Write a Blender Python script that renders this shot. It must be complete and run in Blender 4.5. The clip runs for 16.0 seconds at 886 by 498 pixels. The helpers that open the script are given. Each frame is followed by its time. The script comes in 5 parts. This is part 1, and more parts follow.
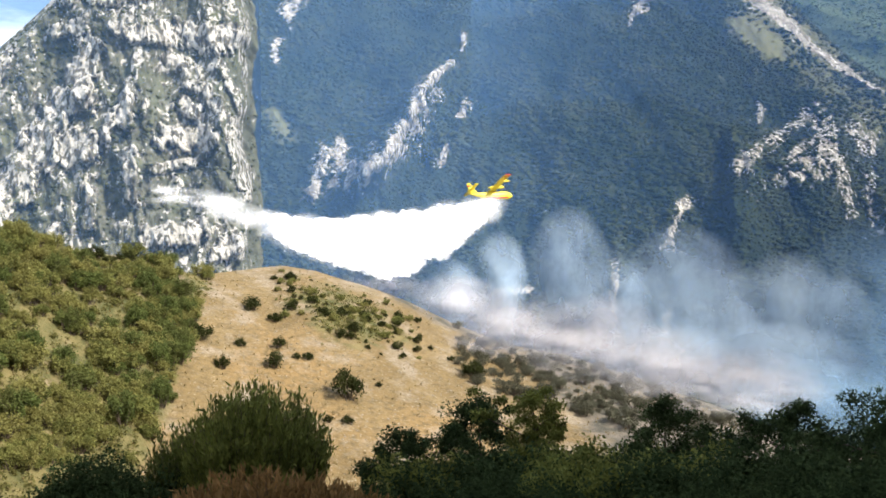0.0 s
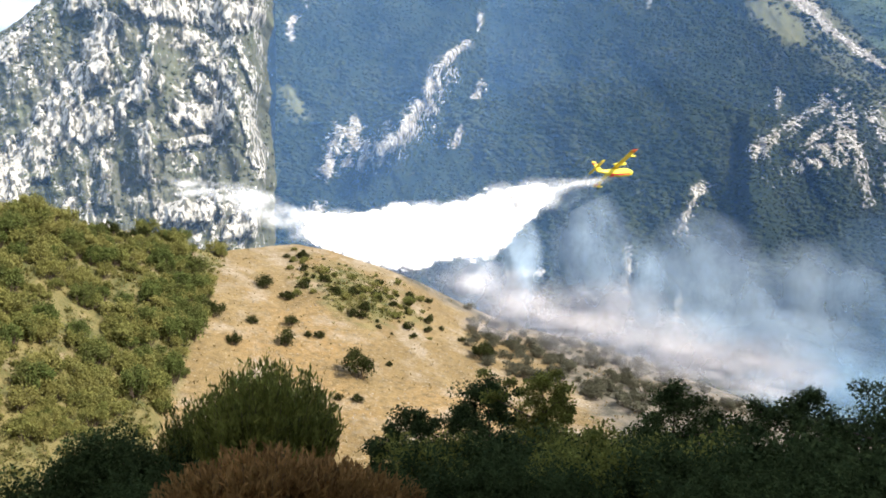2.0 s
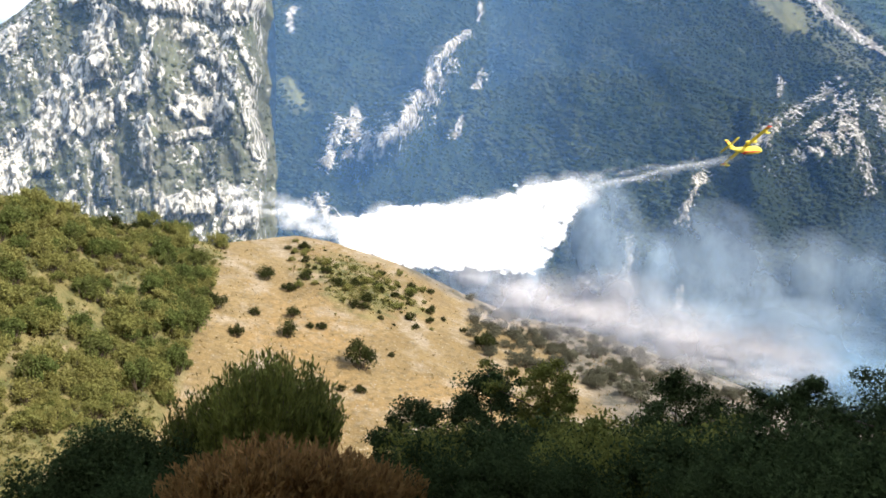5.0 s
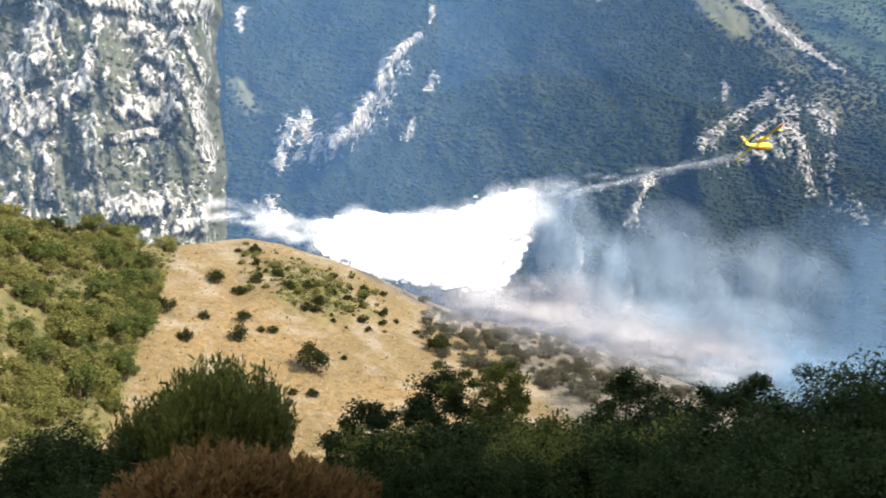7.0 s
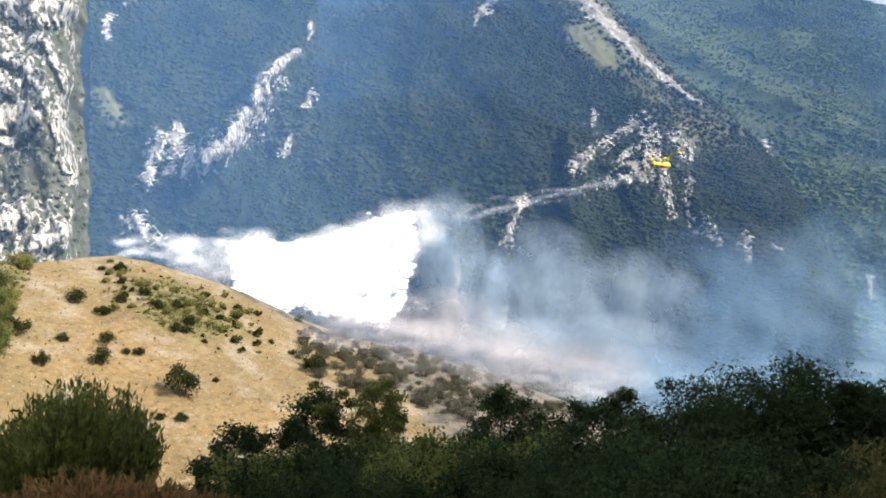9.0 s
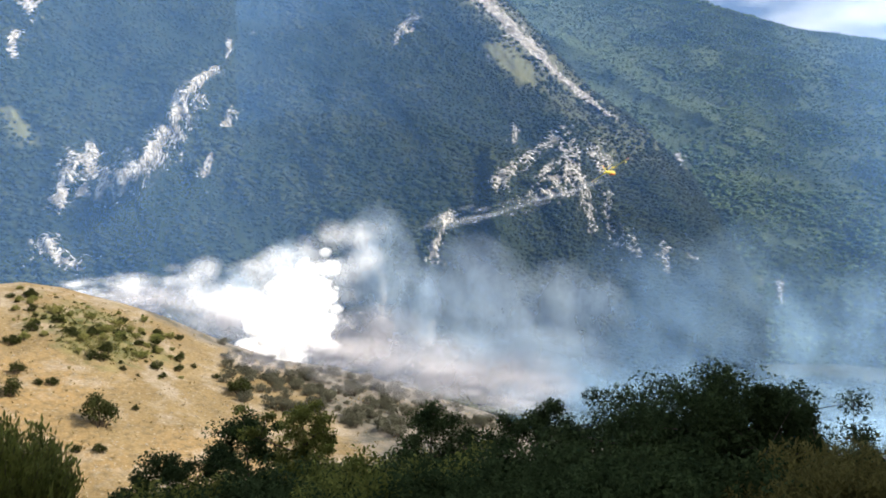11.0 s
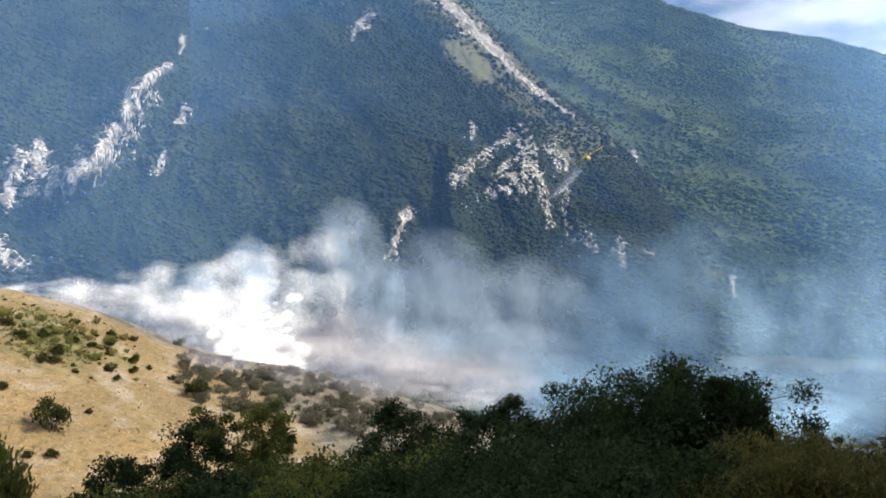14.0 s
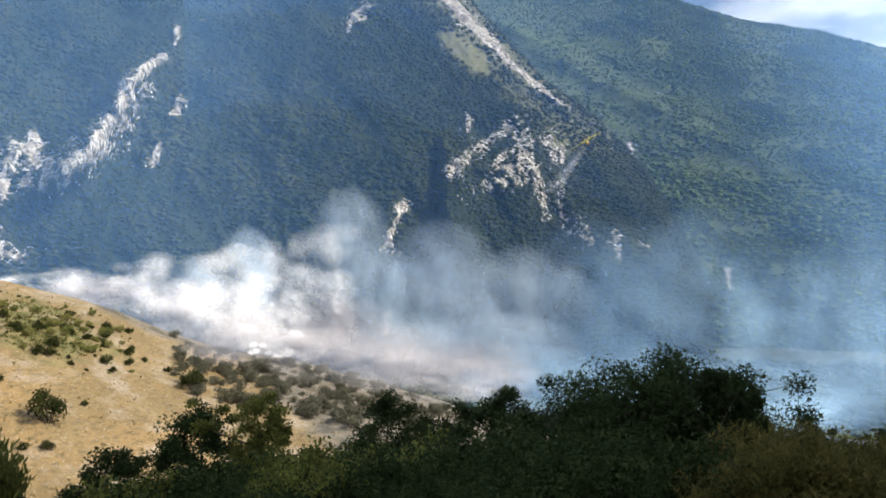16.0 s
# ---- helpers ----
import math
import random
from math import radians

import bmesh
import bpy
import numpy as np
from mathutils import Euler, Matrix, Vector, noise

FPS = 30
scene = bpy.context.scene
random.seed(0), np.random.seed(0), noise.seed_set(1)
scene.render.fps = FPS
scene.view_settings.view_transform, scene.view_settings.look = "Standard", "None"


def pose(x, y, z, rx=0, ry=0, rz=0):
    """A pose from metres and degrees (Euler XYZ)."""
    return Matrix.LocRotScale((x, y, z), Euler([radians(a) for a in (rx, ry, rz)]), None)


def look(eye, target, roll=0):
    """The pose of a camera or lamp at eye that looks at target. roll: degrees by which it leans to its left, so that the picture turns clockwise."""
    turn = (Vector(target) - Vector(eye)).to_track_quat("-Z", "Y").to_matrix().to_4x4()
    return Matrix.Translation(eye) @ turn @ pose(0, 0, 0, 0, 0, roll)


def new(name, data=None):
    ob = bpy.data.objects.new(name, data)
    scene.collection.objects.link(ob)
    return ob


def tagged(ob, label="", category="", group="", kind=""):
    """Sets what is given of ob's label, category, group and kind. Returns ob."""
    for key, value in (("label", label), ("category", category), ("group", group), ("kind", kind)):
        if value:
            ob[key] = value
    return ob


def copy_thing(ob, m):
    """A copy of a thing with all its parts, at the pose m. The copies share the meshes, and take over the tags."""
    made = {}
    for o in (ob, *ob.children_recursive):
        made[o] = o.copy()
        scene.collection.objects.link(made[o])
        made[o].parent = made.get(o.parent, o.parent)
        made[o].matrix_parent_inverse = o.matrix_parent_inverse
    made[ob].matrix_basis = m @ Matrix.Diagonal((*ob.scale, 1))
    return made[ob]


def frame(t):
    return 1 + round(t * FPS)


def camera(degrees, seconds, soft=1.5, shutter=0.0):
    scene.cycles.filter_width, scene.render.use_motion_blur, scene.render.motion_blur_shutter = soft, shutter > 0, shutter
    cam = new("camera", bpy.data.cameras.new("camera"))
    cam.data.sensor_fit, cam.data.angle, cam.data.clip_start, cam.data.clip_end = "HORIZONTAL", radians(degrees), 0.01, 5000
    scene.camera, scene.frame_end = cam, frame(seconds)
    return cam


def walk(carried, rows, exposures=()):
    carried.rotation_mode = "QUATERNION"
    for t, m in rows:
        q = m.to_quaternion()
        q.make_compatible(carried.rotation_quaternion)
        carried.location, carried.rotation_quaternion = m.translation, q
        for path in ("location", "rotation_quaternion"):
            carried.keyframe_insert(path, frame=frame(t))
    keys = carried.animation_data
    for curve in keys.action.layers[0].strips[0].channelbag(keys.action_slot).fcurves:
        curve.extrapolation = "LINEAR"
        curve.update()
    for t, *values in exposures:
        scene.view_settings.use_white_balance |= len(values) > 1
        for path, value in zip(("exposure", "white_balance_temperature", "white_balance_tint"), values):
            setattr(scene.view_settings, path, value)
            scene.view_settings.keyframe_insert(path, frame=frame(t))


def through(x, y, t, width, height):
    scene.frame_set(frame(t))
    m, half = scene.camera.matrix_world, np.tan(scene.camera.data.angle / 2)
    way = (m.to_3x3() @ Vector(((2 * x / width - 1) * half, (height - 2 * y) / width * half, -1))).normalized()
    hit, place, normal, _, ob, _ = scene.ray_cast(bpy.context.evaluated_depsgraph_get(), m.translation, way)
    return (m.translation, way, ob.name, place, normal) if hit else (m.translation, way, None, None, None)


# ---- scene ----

cam = camera(58.22, 16.0, soft=1.7, shutter=0.5)
EYE = 1.7
# seconds, yaw, pitch, roll: a hand-held camera that pans from its place
PATH = [
    (0.0, 0.00, 0.00, 0.00), (0.5, -0.09, -0.25, -0.71), (1.0, 0.48, -0.73, -0.74), (1.5, 0.85, -0.93, -0.84),
    (2.0, 0.90, -1.36, -0.99), (2.5, 0.92, -1.56, -1.04), (3.0, 0.96, -1.69, -0.79), (3.5, 1.17, -1.81, -0.71),
    (6.0, 0.36, -2.07, -0.43), (6.5, -0.56, -2.06, -0.46), (7.0, -2.42, -1.85, -0.52), (7.5, -5.53, -1.32, -0.94),
    (8.0, -7.83, -0.98, -0.76), (8.5, -9.54, -0.83, -0.60), (9.0, -11.18, -0.39, -0.98), (9.5, -12.51, 0.27, -0.74),
    (10.0, -13.95, 0.58, -0.34), (12.5, -18.94, 1.04, 0.87), (13.0, -19.29, 1.05, 0.80), (13.5, -19.42, 0.90, 0.84),
    (14.0, -19.47, 0.61, 0.91), (14.5, -19.49, 0.42, 0.94), (15.0, -19.57, 0.30, 0.94), (15.5, -19.91, 0.20, 0.83),
    (16.0, -19.77, 0.04, 0.86),
]
walk(cam, [(t, pose(0, 0, EYE, 90 + p, r, y)) for t, y, p, r in PATH], exposures=[(0.0, 0.70), (2.0, 0.82), (7.0, 0.84), (10.0, 0.78), (12.5, 0.60), (16.0, 0.58)])
scene.cycles.transparent_max_bounces = 64

# ---- light ----
SUN_AZ, SUN_EL = 121.0, 42.0
world = bpy.data.worlds.new("sky")
scene.world = world
world.use_nodes = True
wt = world.node_tree
wt.nodes.clear()
w_out = wt.nodes.new("ShaderNodeOutputWorld")
w_bg = wt.nodes.new("ShaderNodeBackground")
w_sky = wt.nodes.new("ShaderNodeTexSky")
w_sky.sky_type = "NISHITA"
w_sky.sun_disc = False
w_sky.sun_elevation, w_sky.sun_rotation = radians(SUN_EL), radians(SUN_AZ)
w_sky.altitude, w_sky.dust_density = 700, 2.0
w_bg.inputs["Strength"].default_value = 0.12
w_co = wt.nodes.new("ShaderNodeTexCoord")
w_map = wt.nodes.new("ShaderNodeMapping")
w_map.inputs["Scale"].default_value = (3, 3, 9)
w_cloud = wt.nodes.new("ShaderNodeTexNoise")
w_cloud.inputs["Scale"].default_value, w_cloud.inputs["Detail"].default_value = 2.2, 7
w_ramp = wt.nodes.new("ShaderNodeMapRange")
w_ramp.inputs["From Min"].default_value, w_ramp.inputs["From Max"].default_value = 0.40, 0.63
w_mix = wt.nodes.new("ShaderNodeMix")
w_mix.data_type = "RGBA"
w_mix.inputs["B"].default_value = (8.5, 9.0, 9.6, 1)
wt.links.new(w_co.outputs["Generated"], w_map.inputs["Vector"])
wt.links.new(w_map.outputs["Vector"], w_cloud.inputs["Vector"])
wt.links.new(w_cloud.outputs["Fac"], w_ramp.inputs["Value"])
wt.links.new(w_ramp.outputs["Result"], w_mix.inputs["Factor"])
wt.links.new(w_sky.outputs["Color"], w_mix.inputs["A"])
wt.links.new(w_mix.outputs["Result"], w_bg.inputs["Color"])
wt.links.new(w_bg.outputs["Background"], w_out.inputs["Surface"])

sun = new("sun", bpy.data.lights.new("sun", "SUN"))
sun.data.energy, sun.data.angle, sun.data.color = 4.6, radians(0.53), (1.0, 0.93, 0.82)
sun_way = Vector((math.sin(radians(SUN_AZ)) * math.cos(radians(SUN_EL)), math.cos(radians(SUN_AZ)) * math.cos(radians(SUN_EL)), math.sin(radians(SUN_EL))))
sun.matrix_world = look(sun_way * 300, (0, 0, 0))


# ---- materials ----
class Nodes:
    """A short hand for a node material."""

    def __init__(self, name):
        self.m = bpy.data.materials.new(name)
        self.m.use_nodes = True
        self.t = self.m.node_tree
        self.t.nodes.clear()
        self.out = self.n("OutputMaterial")
        self.co = self.n("TexCoord").outputs["Object"]

    def n(self, kind):
        return self.t.nodes.new("ShaderNode" + kind)

    def link(self, a, b):
        if isinstance(a, bpy.types.NodeSocket):
            self.t.links.new(a, b)
        else:
            b.default_value = a
        return b

    def noise(self, scale, detail=4, stretch=None, rough=0.55):
        node = self.n("TexNoise")
        node.inputs["Scale"].default_value, node.inputs["Detail"].default_value = scale, detail
        node.inputs["Roughness"].default_value = rough
        src = self.co
        if stretch:
            mp = self.n("Mapping")
            mp.inputs["Scale"].default_value = stretch
            self.t.links.new(src, mp.inputs["Vector"])
            src = mp.outputs["Vector"]
        self.t.links.new(src, node.inputs["Vector"])
        return node.outputs["Fac"]

    def range(self, v, a, b, lo=0.0, hi=1.0):
        node = self.n("MapRange")
        for key, val in (("From Min", a), ("From Max", b), ("To Min", lo), ("To Max", hi)):
            node.inputs[key].default_value = val
        self.t.links.new(v, node.inputs["Value"])
        return node.outputs["Result"]

    def mix(self, f, a, b):
        node = self.n("Mix")
        node.data_type = "RGBA"
        self.link(f, node.inputs["Factor"])
        for v, key in ((a, "A"), (b, "B")):
            self.link((*v, 1) if isinstance(v, tuple) else v, node.inputs[key])
        return node.outputs["Result"]

    def math(self, op, a, b=0.0):
        node = self.n("Math")
        node.operation = op
        self.link(a, node.inputs[0])
        self.link(b, node.inputs[1])
        return node.outputs[0]

    def attr(self, name):
        node = self.n("Attribute")
        node.attribute_name = name
        return node.outputs["Fac"]

    def island(self):
        return self.n("NewGeometry").outputs["Random Per Island"]

    def rand(self):
        return self.n("ObjectInfo").outputs["Random"]

    def surface(self, colour, rough=0.85, metal=0.0, bump=None, dist=0.1, strength=1.0, sheen=0.0, spec=0.3):
        p = self.n("BsdfPrincipled")
        self.link((*colour, 1) if isinstance(colour, tuple) else colour, p.inputs["Base Color"])
        self.link(rough, p.inputs["Roughness"])
        p.inputs["Metallic"].default_value = metal
        p.inputs["Specular IOR Level"].default_value = spec
        if bump is not None:
            b = self.n("Bump")
            b.inputs["Distance"].default_value, b.inputs["Strength"].default_value = dist, strength
            self.t.links.new(bump, b.inputs["Height"])
            self.t.links.new(b.outputs["Normal"], p.inputs["Normal"])
        self.t.links.new(p.outputs["BSDF"], self.out.inputs["Surface"])
        return self.m

    def leafy(self, colour, through=0.35):
        """Leaves: matt, and some light comes through them."""
        d, tr, mx = self.n("BsdfDiffuse"), self.n("BsdfTranslucent"), self.n("MixShader")
        for s in (d, tr):
            self.link(colour, s.inputs["Color"])
        mx.inputs["Fac"].default_value = through
        self.t.links.new(d.outputs[0], mx.inputs[1])
        self.t.links.new(tr.outputs[0], mx.inputs[2])
        self.t.links.new(mx.outputs[0], self.out.inputs["Surface"])
        return self.m

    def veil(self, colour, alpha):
        """Droplets, smoke or haze: part of the light passes, the rest is scattered alike whichever way a sheet lies, as
        fixed normals light every sheet as if it faced the sun.
        """
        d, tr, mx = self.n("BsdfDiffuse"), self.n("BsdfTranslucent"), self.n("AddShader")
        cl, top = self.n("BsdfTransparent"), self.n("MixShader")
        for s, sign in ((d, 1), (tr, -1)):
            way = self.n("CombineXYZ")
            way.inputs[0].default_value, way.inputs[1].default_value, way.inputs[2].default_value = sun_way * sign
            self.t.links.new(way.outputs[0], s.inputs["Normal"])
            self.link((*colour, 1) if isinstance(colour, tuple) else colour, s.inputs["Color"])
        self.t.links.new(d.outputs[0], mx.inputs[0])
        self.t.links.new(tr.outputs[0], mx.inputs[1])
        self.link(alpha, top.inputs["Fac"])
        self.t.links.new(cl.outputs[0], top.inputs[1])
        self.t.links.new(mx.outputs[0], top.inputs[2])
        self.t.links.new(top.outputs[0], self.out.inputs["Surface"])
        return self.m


def mat_ground():
    k = Nodes("scrub_soil")
    c = k.mix(k.range(k.noise(0.05, 6), 0.35, 0.65), (0.05, 0.07, 0.03), (0.16, 0.14, 0.07))
    c = k.mix(k.range(k.noise(1.3, 5), 0.45, 0.7), c, (0.10, 0.11, 0.05))
    return k.surface(c, 0.95, bump=k.noise(0.8, 6), dist=0.5)


def mat_hill():
    k = Nodes("dry_grass_slope")
    tan = k.mix(k.range(k.noise(0.06, 5), 0.35, 0.65), (0.168, 0.114, 0.048), (0.225, 0.160, 0.074))
    tan = k.mix(k.range(k.noise(0.02, 3), 0.52, 0.62), tan, (0.238, 0.156, 0.066))
    tan = k.mix(k.range(k.noise(0.55, 6, (1, 1, 2.5)), 0.45, 0.66), tan, (0.135, 0.098, 0.046))
    tan = k.mix(k.range(k.noise(1.6, 4), 0.60, 0.70), tan, (0.33, 0.275, 0.19))
    rubble = k.mix(k.range(k.noise(2.4, 4), 0.40, 0.62), (0.22, 0.175, 0.12), (0.38, 0.325, 0.25))
    tan = k.mix(k.range(k.noise(0.085, 6, (1, 1, 1.6), 0.65), 0.50, 0.64, 0.0, 0.72), tan, rubble)
    tan = k.mix(k.range(k.noise(0.5, 3, (0.25, 0.25, 3.0)), 0.56, 0.72, 0.0, 0.55), tan, (0.17, 0.125, 0.062))
    green = k.mix(k.range(k.noise(0.25, 6), 0.35, 0.65), (0.07, 0.075, 0.027), (0.19, 0.155, 0.065))
    green = k.mix(k.range(k.noise(0.07, 5), 0.56, 0.66), green, (0.26, 0.20, 0.125))
    ash = k.mix(k.range(k.noise(0.22, 6), 0.38, 0.62), (0.075, 0.07, 0.052), (0.185, 0.155, 0.12))
    edge = k.range(k.noise(0.12, 5), 0.3, 0.7, -0.35, 0.35)
    c = k.mix(k.range(k.math("ADD", k.attr("green"), edge), 0.35, 0.65), tan, green)
    c = k.mix(k.range(k.math("ADD", k.attr("ash"), edge), 0.35, 0.75), c, ash)
    return k.surface(c, 0.95, bump=k.noise(1.1, 7), dist=0.35)


def mat_mountain(name, low, high, rock_a, rock_b, fine=1.0, grass=(0.14, 0.16, 0.07)):
    """Limestone where the slope is bare, low wood and grass elsewhere."""
    k = Nodes(name)
    wood = k.mix(k.range(k.noise(0.014, 6), 0.35, 0.65), low, high)
    wood = k.mix(k.range(k.noise(0.16, 5), 0.35, 0.7), wood, tuple(v * 0.6 for v in low))
    wood = k.mix(k.attr("meadow"), wood, grass)
    rock = k.mix(k.range(k.noise(0.05 * fine, 8, (1, 1, 0.6)), 0.38, 0.62), rock_a, rock_b)
    rock = k.mix(k.range(k.noise(0.13 * fine, 7, (1, 1, 0.5)), 0.50, 0.56), rock, (0.12, 0.112, 0.09))
    rock = k.mix(k.range(k.noise(0.34 * fine, 5, (1, 1, 0.6)), 0.57, 0.63), rock, (0.12, 0.12, 0.085))
    frayed = k.math("ADD", k.attr("rock"), k.range(k.noise(0.10 * fine, 8, (1, 1, 0.75), 0.7), 0.3, 0.7, -0.66, 0.66))
    frayed = k.math("ADD", frayed, k.range(k.noise(0.021, 4, (1, 1, 0.6)), 0.3, 0.7, -0.25, 0.25))
    c = k.mix(k.range(frayed, 0.50, 0.62), wood, rock)
    return k.surface(c, 0.95, bump=k.noise(0.10 * fine, 9, (1, 1, 0.45), 0.65), dist=6.0 / fine, spec=0.1)


def mat_wood_crowns(name, a, b, c):
    k = Nodes(name)
    col = k.mix(k.island(), a, b)
    return k.leafy(k.mix(k.range(k.noise(0.011, 6, (1, 1, 0.45), 0.6), 0.42, 0.64), col, c), 0.1)


def mat_leaf(name, a, b, shift=0.5, alt=None):
    """Each leaf varies from a to b, and each plant leans towards alt."""
    k = Nodes(name)
    patch = k.range(k.noise(1.1, 3), 0.36, 0.66, 0.0, 0.62)
    col = k.mix(k.math("ADD", patch, k.math("MULTIPLY", k.island(), 0.38)), a, b)
    alt = alt or tuple((p + q) * 0.32 for p, q in zip(a, b))
    col = k.mix(k.math("MULTIPLY", k.rand(), shift), col, alt)
    return k.leafy(col, 0.38)


def mat_bark():
    k = Nodes("bark")
    return k.surface(k.mix(k.noise(9, 5, (1, 1, 0.2)), (0.05, 0.035, 0.025), (0.17, 0.13, 0.10)), 0.9, bump=k.noise(22, 4, (1, 1, 0.2)), dist=0.02)


def mat_stone():
    k = Nodes("limestone")
    return k.surface(k.mix(k.island(), (0.19, 0.155, 0.105), (0.34, 0.29, 0.22)), 0.9, bump=k.noise(6, 5), dist=0.05)


def mat_gravel():
    k = Nodes("pale_gravel")
    return k.surface(k.mix(k.noise(0.9, 6), (0.15, 0.145, 0.135), (0.24, 0.23, 0.215)), 0.95, bump=k.noise(5, 5), dist=0.06)


def mat_paint(name, a, dirt):
    k = Nodes(name)
    c = k.mix(k.range(k.noise(1.1, 5, (1, 0.3, 1)), 0.55, 0.85), a, dirt)
    return k.surface(c, 0.38, bump=k.noise(3, 3), dist=0.01, spec=0.5)


def mat_veil(name, colour, colour2, strength, scale, cut=(0.35, 0.75), power=1.6, streak=0.7, pale=0.7):
    """Fades out to the rim of each sheet and is torn by its own billows."""
    k = Nodes(name)
    uv = k.n("SeparateXYZ")
    k.t.links.new(k.n("TexCoord").outputs["UV"], uv.inputs[0])
    fall = None
    for axis in ("X", "Y"):
        c = k.math("SUBTRACT", k.math("MULTIPLY", uv.outputs[axis], 2.0), 1.0)
        c = k.math("MULTIPLY", c, c)
        fall = c if fall is None else k.math("ADD", fall, c)
    fall = k.math("POWER", k.math("MAXIMUM", k.math("SUBTRACT", 1.0, fall), 0.0), power)
    off = k.n("VectorMath")
    off.operation = "ADD"
    k.t.links.new(k.co, off.inputs[0])
    comb = k.n("CombineXYZ")
    k.t.links.new(k.math("MULTIPLY", k.rand(), 900.0), comb.inputs[0])
    k.t.links.new(comb.outputs[0], off.inputs[1])
    k.co = off.outputs[0]
    tear = k.range(k.noise(scale, 6, (1, 1, streak), 0.6), cut[0], cut[1])
    a = k.math("MULTIPLY", k.math("MULTIPLY", fall, tear), strength)
    col = k.mix(k.noise(scale * 0.7, 3), tuple(pale * v for v in colour), tuple(pale * v for v in colour2))
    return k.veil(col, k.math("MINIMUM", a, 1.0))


def mat_spray(name, strength, scale, reach, tear):
    """Dense water: full to a ragged rim, with torn fingers."""
    k = Nodes(name)
    uv = k.n("SeparateXYZ")
    k.t.links.new(k.n("TexCoord").outputs["UV"], uv.inputs[0])
    fall = None
    for axis in ("X", "Y"):
        c = k.math("SUBTRACT", k.math("MULTIPLY", uv.outputs[axis], 2.0), 1.0)
        c = k.math("MULTIPLY", c, c)
        fall = c if fall is None else k.math("ADD", fall, c)
    fall = k.math("SUBTRACT", 1.0, fall)
    off = k.n("VectorMath")
    off.operation = "ADD"
    k.t.links.new(k.co, off.inputs[0])
    comb = k.n("CombineXYZ")
    k.t.links.new(k.math("MULTIPLY", k.rand(), 900.0), comb.inputs[0])
    k.t.links.new(comb.outputs[0], off.inputs[1])
    k.co = off.outputs[0]
    torn = k.range(k.noise(scale, 7, (1, 1, 0.7), 0.68), 0.25, 0.75, -tear, tear * 0.35)
    a = k.range(k.math("ADD", k.math("MULTIPLY", fall, reach), torn), 0.0, 0.95, 0.0, strength)
    inside = k.range(fall, 0.0, 0.35)
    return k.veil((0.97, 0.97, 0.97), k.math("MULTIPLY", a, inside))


# Blue see-through tint of the added sheets that imitate distance haze.
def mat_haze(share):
    k = Nodes("haze_sheet")
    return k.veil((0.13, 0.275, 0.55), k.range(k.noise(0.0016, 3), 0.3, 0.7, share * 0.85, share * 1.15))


M_GROUND, M_HILL = mat_ground(), mat_hill()
# Grey-green cliff scrub, made paler so that its colour holds some haze.
M_CLIFF = mat_mountain("limestone_cliff", (0.13, 0.135, 0.09), (0.20, 0.195, 0.14), (0.46, 0.43, 0.37), (0.76, 0.71, 0.62), 1.7)
M_WOODED = mat_mountain("wooded_limestone_slope", (0.022, 0.034, 0.013), (0.042, 0.055, 0.021), (0.30, 0.255, 0.195), (0.70, 0.64, 0.54), 1.9, (0.17, 0.165, 0.075))
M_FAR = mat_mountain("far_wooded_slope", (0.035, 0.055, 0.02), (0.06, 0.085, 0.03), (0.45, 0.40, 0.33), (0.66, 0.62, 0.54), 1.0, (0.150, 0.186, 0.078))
M_CROWN = mat_wood_crowns("woodland_crowns", (0.020, 0.031, 0.013), (0.050, 0.065, 0.026), (0.076, 0.085, 0.036))
M_CROWN_CLIFF = mat_wood_crowns("cliff_scrub", (0.06, 0.07, 0.036), (0.13, 0.14, 0.07), (0.10, 0.105, 0.056))
# Far crowns are a lighter green, brightened further to put haze into the colour.
M_CROWN_FAR = mat_wood_crowns("hazed_far_crowns", (0.072, 0.110, 0.042), (0.12, 0.168, 0.062), (0.165, 0.212, 0.078))
M_LEAF_OAK = mat_leaf("oak_leaves", (0.015, 0.026, 0.012), (0.10, 0.138, 0.055))
M_LEAF_LIGHT = mat_leaf("light_leaves", (0.055, 0.072, 0.022), (0.25, 0.265, 0.075))
M_LEAF_OLIVE = mat_leaf("olive_leaves", (0.075, 0.088, 0.026), (0.36, 0.37, 0.095))
M_LEAF_SCRUB = mat_leaf("scrub_leaves", (0.058, 0.075, 0.025), (0.30, 0.305, 0.095), 0.6, (0.34, 0.30, 0.11))
M_LEAF_THICKET = mat_leaf("thicket_leaves", (0.038, 0.058, 0.02), (0.20, 0.24, 0.072), 0.45, (0.17, 0.16, 0.06))
M_BRUSH = mat_leaf("brushwood_leaves", (0.06, 0.062, 0.022), (0.30, 0.25, 0.085))
M_LEAF_UNDER = mat_leaf("undergrowth_leaves", (0.075, 0.082, 0.028), (0.27, 0.24, 0.09), 0.0)
M_LEAF_DARK = mat_leaf("juniper_leaves", (0.022, 0.03, 0.011), (0.085, 0.092, 0.032))
M_LEAF_BURNT = mat_leaf("singed_leaves", (0.10, 0.102, 0.07), (0.20, 0.19, 0.135))
M_RUST = mat_leaf("dry_bracken", (0.11, 0.064, 0.026), (0.52, 0.30, 0.115))
M_STRAW = mat_leaf("straw_grass", (0.19, 0.14, 0.06), (0.34, 0.255, 0.12), 0.0)
M_BARK, M_STONE, M_GRAVEL = mat_bark(), mat_stone(), mat_gravel()
M_YELLOW = mat_paint("yellow_paint", (0.88, 0.70, 0.05), (0.76, 0.58, 0.06))
